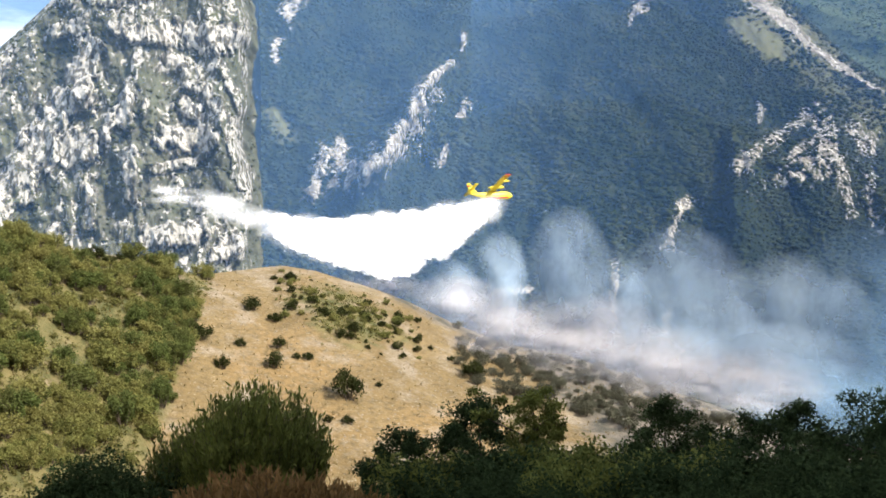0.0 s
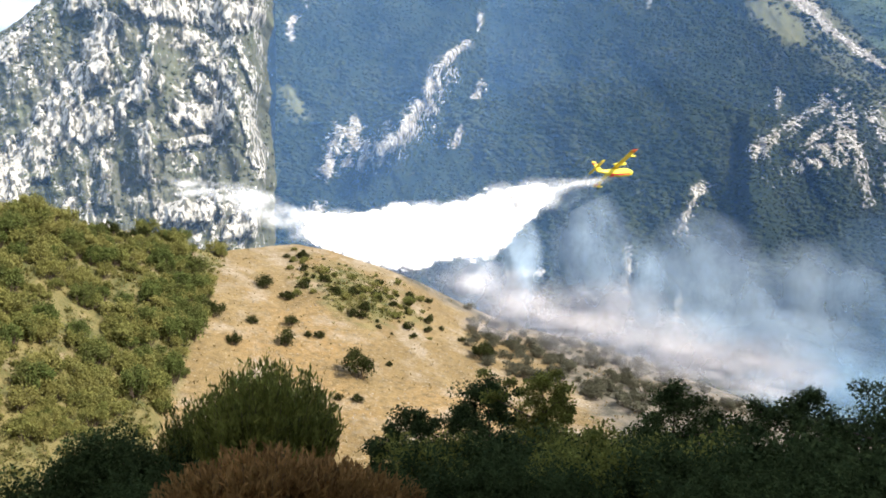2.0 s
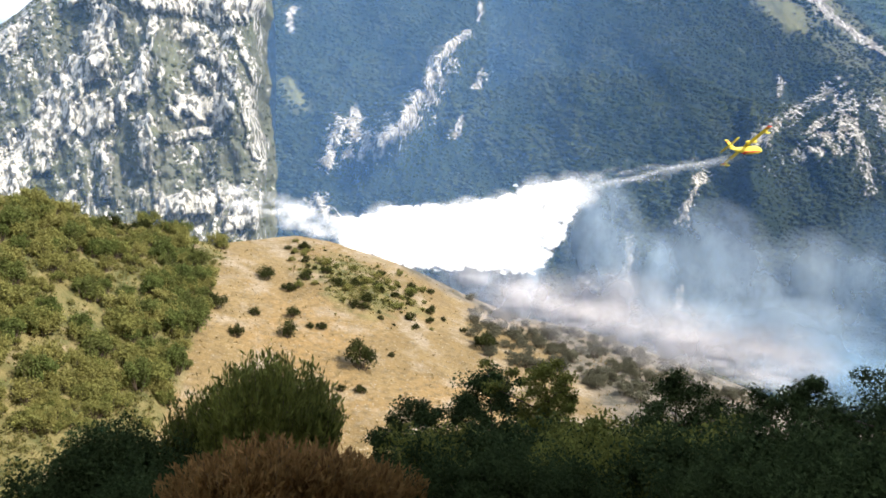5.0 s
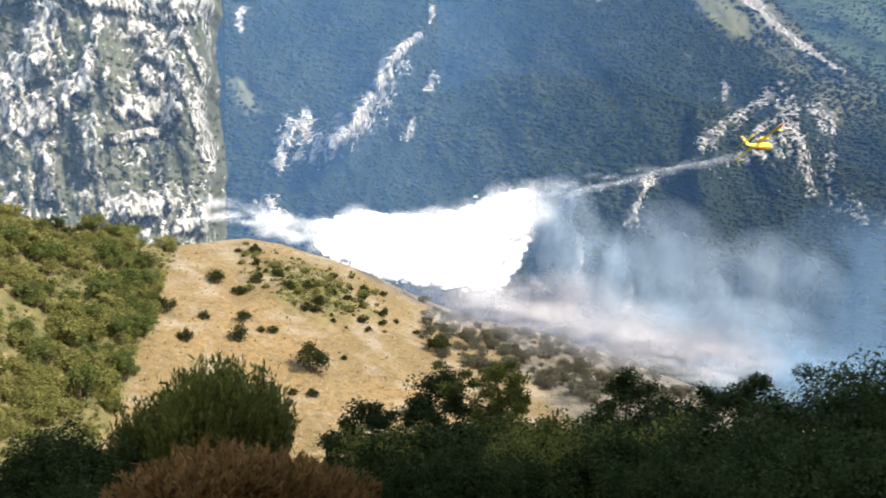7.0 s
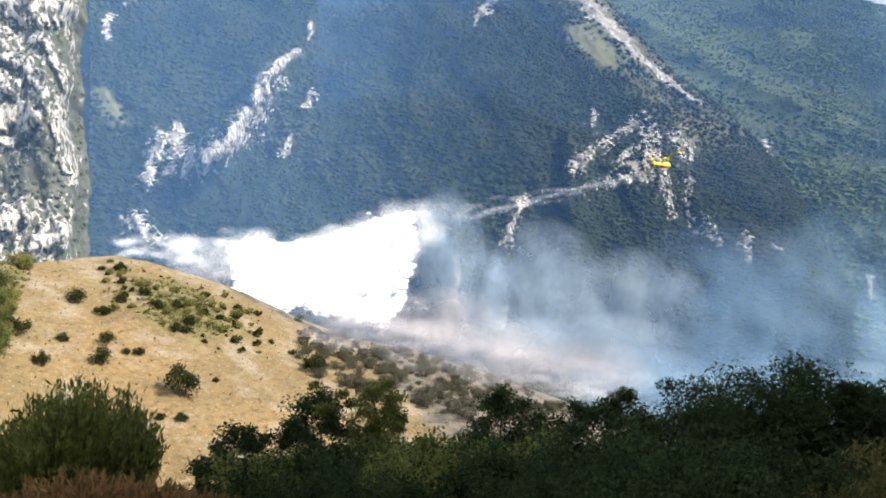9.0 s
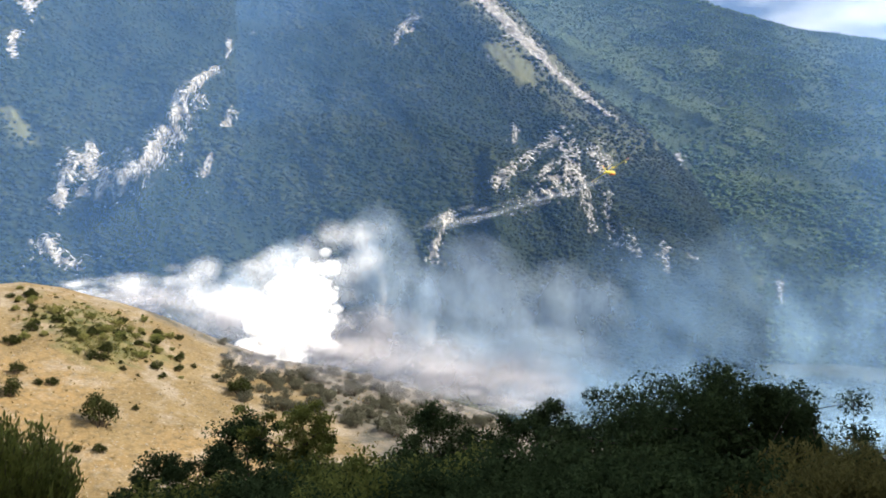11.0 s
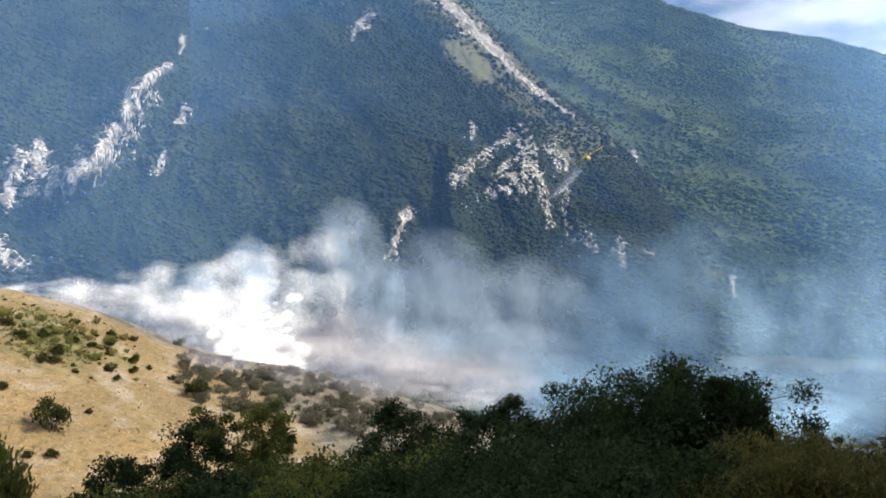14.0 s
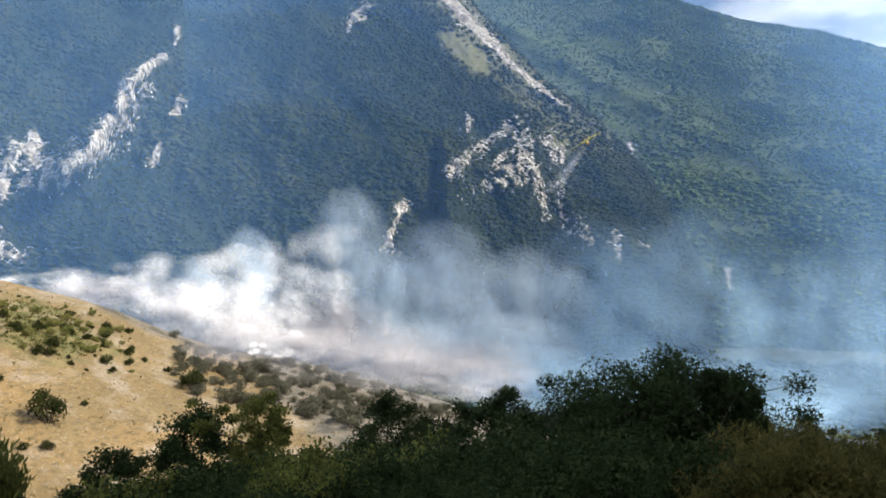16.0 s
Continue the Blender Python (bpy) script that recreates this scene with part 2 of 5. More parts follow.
M_RED = mat_paint("red_paint", (0.70, 0.035, 0.03), (0.5, 0.04, 0.03))
M_DARK = mat_paint("dark_glass", (0.02, 0.022, 0.026), (0.05, 0.05, 0.05))
M_GREY = mat_paint("grey_metal", (0.30, 0.30, 0.30), (0.18, 0.18, 0.18))
M_SMOKE = mat_veil("blue_smoke", (0.44, 0.60, 0.80), (0.62, 0.73, 0.84), 0.66, 0.05, (0.28, 0.66), 1.0, 0.7, 0.60)
M_SMOKE_THIN = mat_veil("thin_blue_smoke", (0.30, 0.54, 0.84), (0.48, 0.69, 0.90), 0.34, 0.05, (0.27, 0.66), 1.0, 0.7, 0.64)
M_SMOKE_BANK = mat_veil("smoke_bank", (0.50, 0.67, 0.86), (0.68, 0.79, 0.90), 0.58, 0.03, (0.22, 0.68), 1.0, 0.7, 0.64)
M_SMOKE_LOW = mat_veil("ground_smoke", (0.64, 0.62, 0.66), (0.76, 0.71, 0.72), 0.52, 0.06, (0.28, 0.68), 1.1, 0.7, 0.62)
M_MIST = mat_veil("water_mist", (0.97, 0.97, 0.97), (0.93, 0.94, 0.96), 0.30, 0.16, (0.26, 0.66), 1.1, 0.6, 0.85)
M_MIST_THIN = mat_veil("thin_water_mist", (0.95, 0.95, 0.95), (0.90, 0.91, 0.94), 0.22, 0.22, (0.30, 0.68), 1.2, 0.6, 0.85)
M_TRAIL = mat_veil("water_trail", (0.97, 0.97, 0.97), (0.93, 0.94, 0.96), 0.23, 0.35, (0.32, 0.68), 1.1, 0.7, 0.92)
M_BURST = mat_spray("water_burst", 0.62, 0.32, 1.35, 0.9)
M_SPRAY = mat_spray("water_spray", 0.55, 0.8, 1.2, 1.5)
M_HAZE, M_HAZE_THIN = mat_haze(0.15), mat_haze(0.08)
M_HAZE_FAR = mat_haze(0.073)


# ---- shapes ----
def mesh_of(name, verts, faces, material, smooth=False, uv=None, attrs=()):
    me = bpy.data.meshes.new(name)
    me.from_pydata([tuple(v) for v in np.asarray(verts).tolist()], [], faces if isinstance(faces, list) else faces.tolist())
    me.materials.append(material)
    if smooth:
        me.polygons.foreach_set("use_smooth", [True] * len(me.polygons))
    for key, values in attrs:
        me.attributes.new(key, "FLOAT", "POINT").data.foreach_set("value", np.asarray(values, dtype=np.float32).ravel())
    if uv is not None:
        loops = np.empty(len(me.loops), dtype=np.int32)
        me.loops.foreach_get("vertex_index", loops)
        me.uv_layers.new(name="UVMap").data.foreach_set("uv", np.asarray(uv, dtype=np.float32)[loops].ravel())
    me.update()
    return me


def part(name, bm, material, parent, label=""):
    """One bmesh as one mesh object under a thing or a part."""
    me = bpy.data.meshes.new(name)
    bm.to_mesh(me)
    bm.free()
    me.materials.append(material)
    ob = new(name, me)
    ob.parent = parent
    return tagged(ob, label)


def part_mesh(name, me, parent, label=""):
    ob = new(name, me)
    ob.parent = parent
    return tagged(ob, label)


def lattice(rows, cols, flip=False):
    """Quads of a grid of rows x cols points."""
    i = np.arange(rows - 1)[:, None] * cols + np.arange(cols - 1)[None, :]
    q = np.stack([i, i + 1, i + cols + 1, i + cols], -1).reshape(-1, 4)
    return q[:, ::-1] if flip else q


def value_noise(x, y, seed):
    rng = np.random.RandomState(seed)
    table = rng.rand(256, 256)
    xi, yi = np.floor(x).astype(int), np.floor(y).astype(int)
    fx, fy = x - xi, y - yi
    fx, fy = fx * fx * (3 - 2 * fx), fy * fy * (3 - 2 * fy)
    a, b = table[yi % 256, xi % 256], table[yi % 256, (xi + 1) % 256]
    c, d = table[(yi + 1) % 256, xi % 256], table[(yi + 1) % 256, (xi + 1) % 256]
    return (a * (1 - fx) + b * fx) * (1 - fy) + (c * (1 - fx) + d * fx) * fy


def fbm(x, y, seed, octaves=5, gain=0.5):
    """Layered noise from -1 to 1."""
    total, amp, norm = 0.0, 1.0, 0.0
    for o in range(octaves):
        total = total + amp * (value_noise(x * 2 ** o + 17.3 * o, y * 2 ** o + 9.1 * o, seed + o) * 2 - 1)
        norm += amp
        amp *= gain
    return total / norm


def ridged(x, y, seed, octaves=4):
    """Sharp ridges from 0 to 1."""
    total, amp, norm = 0.0, 1.0, 0.0
    for o in range(octaves):
        total = total + amp * (1 - np.abs(value_noise(x * 2 ** o + 5.7 * o, y * 2 ** o + 3.3 * o, seed + o) * 2 - 1))
        norm += amp
        amp *= 0.55
    return total / norm


def smooth(v, a, b):
    t = np.clip((v - a) / (b - a), 0, 1)
    return t * t * (3 - 2 * t)


def at(az, dist, z=0.0):
    """A place at an azimuth (degrees to the right of north), so far off."""
    return Vector((dist * math.sin(radians(az)), dist * math.cos(radians(az)), z))


def place(az, el, dist):
    """A place seen from the eye under an azimuth and an elevation."""
    return at(az, dist, EYE + dist * math.tan(radians(el)))


def capsules(az, el, segments, seed, ragged=0.5):
    """Cover of a band along each segment (az, el, az, el, half width in degrees), with a frayed rim."""
    cover = np.zeros_like(az)
    wob = 1.5 * ragged * fbm(az * 1.9, el * 1.3, seed, 5, 0.65)
    for a0, e0, a1, e1, w in segments:
        dx, dy = a1 - a0, e1 - e0
        t = np.clip(((az - a0) * dx + (el - e0) * dy) / (dx * dx + dy * dy + 1e-9), 0, 1)
        d = np.hypot(az - a0 - t * dx, el - e0 - t * dy) / w
        cover = np.maximum(cover, np.maximum(1 - smooth(d + wob, 0.6, 1.25), 0.46 * (1 - smooth(d + wob, 1.2, 2.4))))
    return cover


# ---- ground ----
G_R = [0, 3, 8, 15, 25, 40, 80, 115, 150, 250, 500, 900, 5000]
G_Z = [0, -0.1, -1.6, -4.4, -7.6, -11, -18.6, -24.2, -35, -70, -108, -128, -128]


def ground_z(x, y):
    """The bank falls away before the camera; behind it an unseen steep valley side is added to keep the bank in shade.
    """
    r = np.hypot(x, y)
    az = np.degrees(np.arctan2(x, y))
    ahead = 1 - smooth(np.abs(az), 60, 90)
    dell = -24 * smooth(r, 34, 100) * (1 - smooth(r, 300, 600)) * (1 - smooth(az, 22, 34)) * smooth(az, -70, -50)
    return (np.interp(r, G_R, G_Z) + dell) * ahead + (1 - ahead) * np.interp(r, [0, 5, 14, 30, 60, 130, 500, 5000], [0, 0.1, 7, 30, 68, 90, 230, 300]) + 0.25 * fbm(x / 6, y / 6, 40) * smooth(r, 3, 12)


def build_ground():
    az = np.radians(np.linspace(-180, 180, 241))
    r = np.concatenate([[0.01], np.geomspace(0.8, 4950, 130)])
    A, R = np.meshgrid(az, r)
    x, y = R * np.sin(A) + 0.35, R * np.cos(A) - 0.5
    z = ground_z(x, y)
    me = mesh_of("ground", np.stack([x, y, z], -1).reshape(-1, 3), lattice(len(r), len(az), True), M_GROUND, True)
    tagged(new("ground", me), "scrubby brown-green valley ground falling away from a bank", "ground", kind="structure")


build_ground()

# ---- the dry hill ----
CREST_AZ = [-45, -36, -29.1, -27.2, -24.6, -20.8, -16.8, -14.1, -11.4, -9, -5.8, -2.6, 0.7, 4.7, 8.7, 13.4, 18.3, 24, 34]
CREST_EL = [3.0, 2.0, 1.1, 0.8, -0.1, -0.5, -1.6, -1.45, -1.2, -1.6, -2.6, -3.8, -5.4, -6.9, -7.6, -9.0, -10.6, -12.5, -15]
FOOT = 125.0


def crest_dist(az):
    return np.interp(az, [-40, -29, -17, -12, 34], [195, 205, 238, 262, 262])


def hill_z(az, s):
    """Height of the hill at the share s of its way from foot (0) over crest (1) to its back (2)."""
    dc = crest_dist(az)
    top = EYE + dc * np.tan(np.radians(np.interp(az, CREST_AZ, CREST_EL)))
    foot = -50.0 + 12 * smooth(az, 8, 24)
    up = np.clip(s, 0, 1)
    shape = 0.72 * up + 0.28 * np.sin(up * np.pi / 2) ** 1.5
    back = np.clip(s - 1, 0, 1)
    z = foot + (top - foot) * shape - back ** 1.4 * 75
    d = np.where(s < 1, FOOT + (dc - FOOT) * s, dc + (s - 1) * 210)
    u = np.radians(az) * 220
    bumps = 2.2 * fbm(u / 40, d / 40, 51, 3) + 0.7 * fbm(u / 9, d / 9, 55, 4)
    gully = -4.0 * np.exp(-((az + 17.5 + (1 - up) * 3.0) / 1.6) ** 2) * up * (1.25 - up)
    return z + (bumps * (0.35 + 0.65 * np.sin(np.clip(s, 0, 1) * np.pi)) + gully) * np.where(s > 1.2, 0.6, 1.0), d


def hill_green(az, el):
    left = 1 - smooth(az, -19.5 + 0.36 * (el + 6), -16.0 + 0.36 * (el + 6))
    tongue = np.exp(-(((az + 7.2) / 4.8) ** 2 + ((el + 4.6 + (az + 7.2) * 0.28) / 1.9) ** 2))
    return np.maximum(left, 0.92 * tongue)


def build_hill():
    az1, s1 = np.linspace(-45, 33, 420), np.concatenate([np.linspace(0, 1, 200), np.linspace(1.02, 2, 40)])
    A, S = np.meshgrid(az1, s1)
    z, d = hill_z(A, S)
    el = np.degrees(np.arctan2(z - EYE, d))
    ash = smooth(A + 0.9 * (el + 6), 1.0, 7.0)
    ash = np.maximum(ash, smooth(A, -7.0, -1.0) * smooth(S, 0.86, 1.0))
    a = np.radians(A)
    me = mesh_of("hillside", np.stack([d * np.sin(a), d * np.cos(a), z], -1).reshape(-1, 3), lattice(len(s1), len(az1), True), M_HILL, True,
                 attrs=(("green", hill_green(A, el)), ("ash", ash)))
    tagged(new("hillside", me), "dry tan grass hill with green scrub and a burnt flank", "hill", kind="structure")


build_hill()


def on_hill(az, el):
    """The place on the near face of the hill that is seen under az, el."""
    s = np.linspace(0.02, 1.0, 300)
    z, d = hill_z(np.full_like(s, az), s)
    e = np.degrees(np.arctan2(z - EYE, d))
    i = int(np.argmin(np.abs(e - el)))
    return at(az, float(d[i]), float(z[i]))


# ---- mountains ----
def build_mountain(name, label, material, az_range, cols, rows, foot, top_az, top_el, top_d_az, top_d, warp, cover, meadow, trees, crown, crown_size, seed, ragged=0.0):
    """A slope from its foot up to its skyline and down behind it; woods stand on it where it is not rock."""
    az1 = np.linspace(*az_range, cols)
    s1 = np.concatenate([np.linspace(0, 1, rows), [1.05, 1.2, 1.6]])
    A, S = np.meshgrid(az1, s1)
    d0, z0 = foot
    td = np.interp(A, top_d_az, top_d)
    tz = EYE + td * np.tan(np.radians(np.interp(A, top_az, top_el)))
    up = np.clip(S, 0, 1)
    d = d0 + (td - d0) * up + np.clip(S - 1, 0, 1) * 900
    z = z0 + (tz - z0) * up - np.clip(S - 1, 0, 1) * 1.6 * (tz - z0)
    el = np.degrees(np.arctan2(z - EYE, d))
    u = np.radians(A) * 1000
    el = np.degrees(np.arctan2(z - EYE, d + warp(A, el, u, z, 0.3 + 0 * A)))
    rock = np.clip(cover(A, el), 0, 1)
    move = warp(A, el, u, z, rock)
    move = move * (1 - 0.85 * smooth(S, 0.93, 1.0))
    d = d + move
    a = np.radians(A + ragged * fbm(S * 7, A * 0.1, seed, 5, 0.6) * smooth(A, az_range[1] - 3.0, az_range[1]))
    pts = np.stack([d * np.sin(a), d * np.cos(a), z], -1)
    me = mesh_of(name, pts.reshape(-1, 3), lattice(len(s1), cols, True), material, True, attrs=(("rock", rock), ("meadow", np.clip(meadow(A, el), 0, 1))))
    tagged(new(name, me), label, "mountain", kind="structure")
    # the wood
    rng = np.random.RandomState(seed)
    n = trees * 3
    fi, fj = rng.rand(n) ** 0.85 * (rows - 2), rng.rand(n) * (cols - 2)
    i, j = fi.astype(int), fj.astype(int)
    keep = (rng.rand(n) > rock[i, j] * 1.12) & (meadow(A, el)[i, j] + 0.25 * rng.randn(n) < 0.55)
    i, j, fi, fj = (v[keep][:trees] for v in (i, j, fi, fj))
    tu, tv = (fi - i)[:, None], (fj - j)[:, None]
    base = pts[i, j] * (1 - tu) * (1 - tv) + pts[i + 1, j] * tu * (1 - tv) + pts[i, j + 1] * (1 - tu) * tv + pts[i + 1, j + 1] * tu * tv
    n = len(base)
    size = crown_size * (0.4 + 1.1 * rng.rand(n) ** 2) * (0.85 + 0.55 * fbm(base[:, 0] / 70, base[:, 2] / 50, seed + 9, 3))
    ring = np.linspace(0, 2 * np.pi, 6)[:-1]
    spin = rng.rand(n) * 6.28
    ang = ring[None, :] + spin[:, None]
    rad = size[:, None] * (0.45 + 0.35 * rng.rand(n, 5))
    low = base[:, None, :] + np.stack([rad * np.cos(ang), rad * np.sin(ang), size[:, None] * (0.15 + 0.35 * rng.rand(n, 5))], -1)
    tip = base + np.stack([size * 0.22 * rng.randn(n), size * 0.22 * rng.randn(n), size * (0.42 + 0.26 * rng.rand(n))], -1)
    foot_pt = base - np.array([0, 0, 1.0]) * size[:, None] * 0.25
    verts = np.concatenate([low, tip[:, None, :], foot_pt[:, None, :]], 1).reshape(-1, 3)
    k = np.arange(5)
    f = np.concatenate([np.stack([k, (k + 1) % 5, np.full(5, 5)], -1), np.stack([(k + 1) % 5, k, np.full(5, 6)], -1)])
    faces = (np.arange(n)[:, None, None] * 7 + f[None]).reshape(-1, 3)
    wood = mesh_of("woodland", verts, faces, crown, True)
    tagged(new("woodland", wood), "dense dark green broadleaf wood covering the mountainside", "woodland", kind="stuff")


CLIFF_FACES = [(-29.4, 2.5, -26.9, 6.3, 1.6), (-26.9, 5.9, -24.5, 6.5, 1.3), (-24.7, 10.2, -24.0, 13.1, 0.9), (-25.9, 13.6, -24.3, 14.0, 0.65), (-21.7, 9.9, -21.9, 8.3, 0.6),
               (-21.5, 6.4, -21.5, 3.5, 0.55), (-18.9, 7.6, -16.6, 7.3, 1.15), (-18.1, 9.7, -17.3, 9.2, 0.75), (-19.6, 14.2, -14.6, 14.2, 1.0), (-20.3, 0.6, -17.3, 1.3, 1.05),
               (-26.1, 1.3, -26.1, 1.1, 0.6), (-15.7, -0.3, -14.6, 0.5, 0.75), (-22.2, 14.1, -20.7, 14.0, 0.65), (-26.0, 16.0, -20.0, 17.0, 0.8)]
CLIFF_BANDS = [(-26.1, 8.6, -24.5, 10.0, 1.15), (-29.7, 10.5, -28.6, 12.3, 0.65), (-22.6, 8.5, -23.0, 7.3, 0.42), (-21.0, 12.9, -21.5, 10.4, 0.46), (-18.7, 12.7, -16.6, 10.6, 0.85),
               (-16.6, 10.6, -14.8, 8.2, 0.75), (-14.6, 7.8, -14.0, 4.2, 0.75), (-20.0, 5.4, -16.9, 6.1, 0.42), (-23.8, 3.8, -24.0, 1.5, 0.46), (-20.4, 9.8, -20.6, 9.0, 0.3),
               (-15.6, 12.4, -14.2, 9.6, 0.4), (-28.3, 3.1, -29.1, 2.1, 0.65)]


def cliff_cover(az, el):
    tower = ridged(az * 0.55 + 0.11 * el, el * 0.13, 61, 4)
    speckle = 0.26 + 0.24 * smooth(tower + 0.4 * fbm(az * 1.1, el * 0.7, 65, 5), 0.4, 0.85)
    faces = capsules(az, el, CLIFF_FACES, 68, 0.55)
    bands = capsules(az, el, CLIFF_BANDS, 69, 0.6)
    return np.maximum.reduce([speckle, faces * 0.92, bands * 0.74]) * (1 - smooth(az + 0.5 * fbm(el * 0.9, az * 0.5, 66, 4), -14.0, -13.2))


def cliff_warp(az, el, u, z, rock):
    z = z * 1.7
    columns = ridged(u / 55 + z / 400, z / 260, 71, 5)
    edge = smooth(az, -14.6, -13.2) * 45
    relief = -70 * ridged(u / 150 + 0.2, z / 420, 75, 3) - 34 * columns * (0.35 + 0.65 * rock) - 10 * rock + 22 * fbm(u / 30, z / 60, 77, 6, 0.6)
    return 0.6 * (relief - 15 * rock * (ridged(u / 16 + z / 120, z / 55, 76, 4) - 0.4)) + edge


build_mountain("mountain_1", "steep pale limestone crags with scrub in the gullies", M_CLIFF, (-44, -13.2), 440, 330, (560, -114),
               [-44, -36, -29.1, -26.2, -22, -16, -10.5], [3, 7.0, 12.4, 15.5, 20, 22, 22], [-44, -10.5], [735, 745],
               cliff_warp, cliff_cover, lambda az, el: 0.35 * smooth(fbm(az * 0.7, el * 0.7, 79), 0.1, 0.5), 6000, M_CROWN_CLIFF, 3.0, 601, 1.1)


def main_cover(az, el):
    rib = capsules(az, el, [(0.4, 13.0, -1.4, 11.1, 0.42), (-1.4, 11.1, -2.7, 8.4, 0.85), (-2.7, 8.4, -5.8, 4.9, 0.75), (-7.2, 7.3, -7.9, 4.6, 0.55),
                            (-8.4, 6.9, -9.4, 4.0, 0.5), (1.6, 10.2, 1.2, 9.4, 0.3), (0.3, 7.4, -0.2, 6.2, 0.3), (-6.4, 6.0, -6.9, 4.4, 0.35)], 81, 0.75)
    top = capsules(az, el, [(-10.2, 17.4, -11.0, 16.0, 0.55), (-11.8, 14.2, -12.0, 13.2, 0.38), (1.5, 15.2, 1.4, 14.2, 0.18), (14.6, 16.9, 13.3, 15.9, 0.4)], 83, 0.9)
    scree = capsules(az, el, [(19.4, 18.4, 21.9, 15.9, 0.45), (21.9, 15.9, 24.6, 13.4, 0.32), (24.3, 13.5, 27.2, 10.95, 0.24), (27.2, 10.95, 28.9, 9.8, 0.12)], 85, 0.4)
    crag = capsules(az, el, [(20.3, 5.5, 21.6, 6.7, 0.42), (22.2, 7.0, 25.2, 9.3, 0.40), (25.4, 8.6, 25.8, 6.0, 0.62), (27.4, 7.8, 28.2, 6.4, 0.55), (23.0, 5.4, 25.2, 7.4, 0.42), (22.8, 4.6, 25.6, 4.9, 0.5), (24.4, 5.9, 25.9, 5.6, 0.45),
                             (26.4, 5.6, 27.2, 2.2, 0.42), (28.0, 4.6, 28.4, 1.6, 0.42), (29.2, 1.4, 30.0, 0.6, 0.7), (21.8, 9.4, 21.6, 8.4, 0.3)], 87, 0.85)
    pins = capsules(az, el, [(16.9, 3.2, 15.7, 0.3, 0.38), (12.3, -1.2, 12.0, -4.2, 0.45), (4.0, -3.2, 6.2, -2.8, 0.35), (9.0, -4.0, 9.6, -4.6, 0.4), (32.0, 1.0, 32.2, -0.6, 0.45),
                             (-10.0, 1.2, -8.2, -0.2, 0.55), (15.8, -4.2, 15.5, -5.8, 0.3), (33.6, 0.2, 34.2, 0.0, 0.25)], 89, 0.8)
    return np.maximum.reduce([rib * 0.9, top * 0.85, scree, crag * 0.74, pins * 0.85])


def main_meadow(az, el):
    return capsules(az, el, [(20.2, 14.8, 22.6, 12.9, 0.45), (-12.2, 9.5, -11.0, 8.0, 0.5)], 91, 0.6) + 0.60 * smooth(az - 0.9 * (14 - el), 20.0, 23.0) * smooth(el, 4, 8)


def main_warp(az, el, u, z, rock):
    rib = -85 * np.exp(-((az + 3.6 - (el - 8) * 0.62) / 1.7) ** 2) * smooth(el, 2.5, 6) * (1 - smooth(el, 12, 15))
    crag = -60 * np.exp(-(((az - 25) / 3.4) ** 2 + ((el - 6) / 3.2) ** 2))
    spurs = -70 * ridged(u / 150 + z / 330, z / 700, 93, 4) - 22 * ridged(u / 48 - z / 300, z / 340, 94, 3)
    wall = -55 * smooth(az, 19.3, 20.2) * (1 - smooth(az, 20.2, 25.0)) * smooth(el, -2.0, 1.0) * (1 - smooth(el, 6.5, 9.5))
    return spurs + rib + crag + wall + 14 * fbm(u / 45, z / 60, 95, 5) - 26 * rock * (ridged(u / 30 + z / 90, z / 60, 97, 5) - 0.35)


build_mountain("mountain_2", "steep wooded mountainside with limestone ribs and a scree chute", M_WOODED, (-19, 38.5), 640, 400, (860, -128),
               [-19, 10, 16, 18.8, 22, 27.2, 30.7, 34.1, 38.5], [24, 23, 22, 20.4, 17.4, 11.9, 9.2, 5.4, -2], [-19, 5, 20, 30, 38.5], [1900, 1850, 1720, 1520, 1380],
               main_warp, main_cover, main_meadow, 72000, M_CROWN, 7.5, 602)


def far_warp(az, el, u, z, rock):
    return -150 * ridged(u / 260 + z / 420 + 0.3, z / 1100, 103, 4) + 22 * fbm(u / 60, z / 80, 105, 4) - 10 * rock


def far_cover(az, el):
    return capsules(az, el, [(37.9, -2.2, 37.7, -4.0, 0.5), (33.0, 6.6, 33.2, 5.9, 0.35), (36.6, 0.0, 36.2, -0.8, 0.3), (39.4, -1.6, 39.5, -3.0, 0.25)], 107, 0.9)


def far_meadow(az, el):
    line = capsules(az, el, [(28.0, 14.2, 33.0, 9.4, 0.22), (33.0, 9.4, 38.0, 6.4, 0.25), (36.0, 6.0, 48.0, 2.6, 0.45)], 109, 0.8)
    spur = 0.62 * smooth(el, 5, 9) * (1 - smooth(az + 1.2 * (el - 9), 34, 42))
    return np.maximum.reduce([0.5 * line, spur, 0.55 * smooth(fbm(az * 0.35 + el * 0.2, el * 0.6, 111, 5), 0.10, 0.45)])


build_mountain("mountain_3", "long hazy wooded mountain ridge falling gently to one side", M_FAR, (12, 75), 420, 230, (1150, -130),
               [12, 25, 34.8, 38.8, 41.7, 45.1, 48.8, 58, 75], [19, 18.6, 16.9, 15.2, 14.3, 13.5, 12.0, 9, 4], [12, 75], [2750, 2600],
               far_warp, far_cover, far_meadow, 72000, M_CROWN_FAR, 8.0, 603)


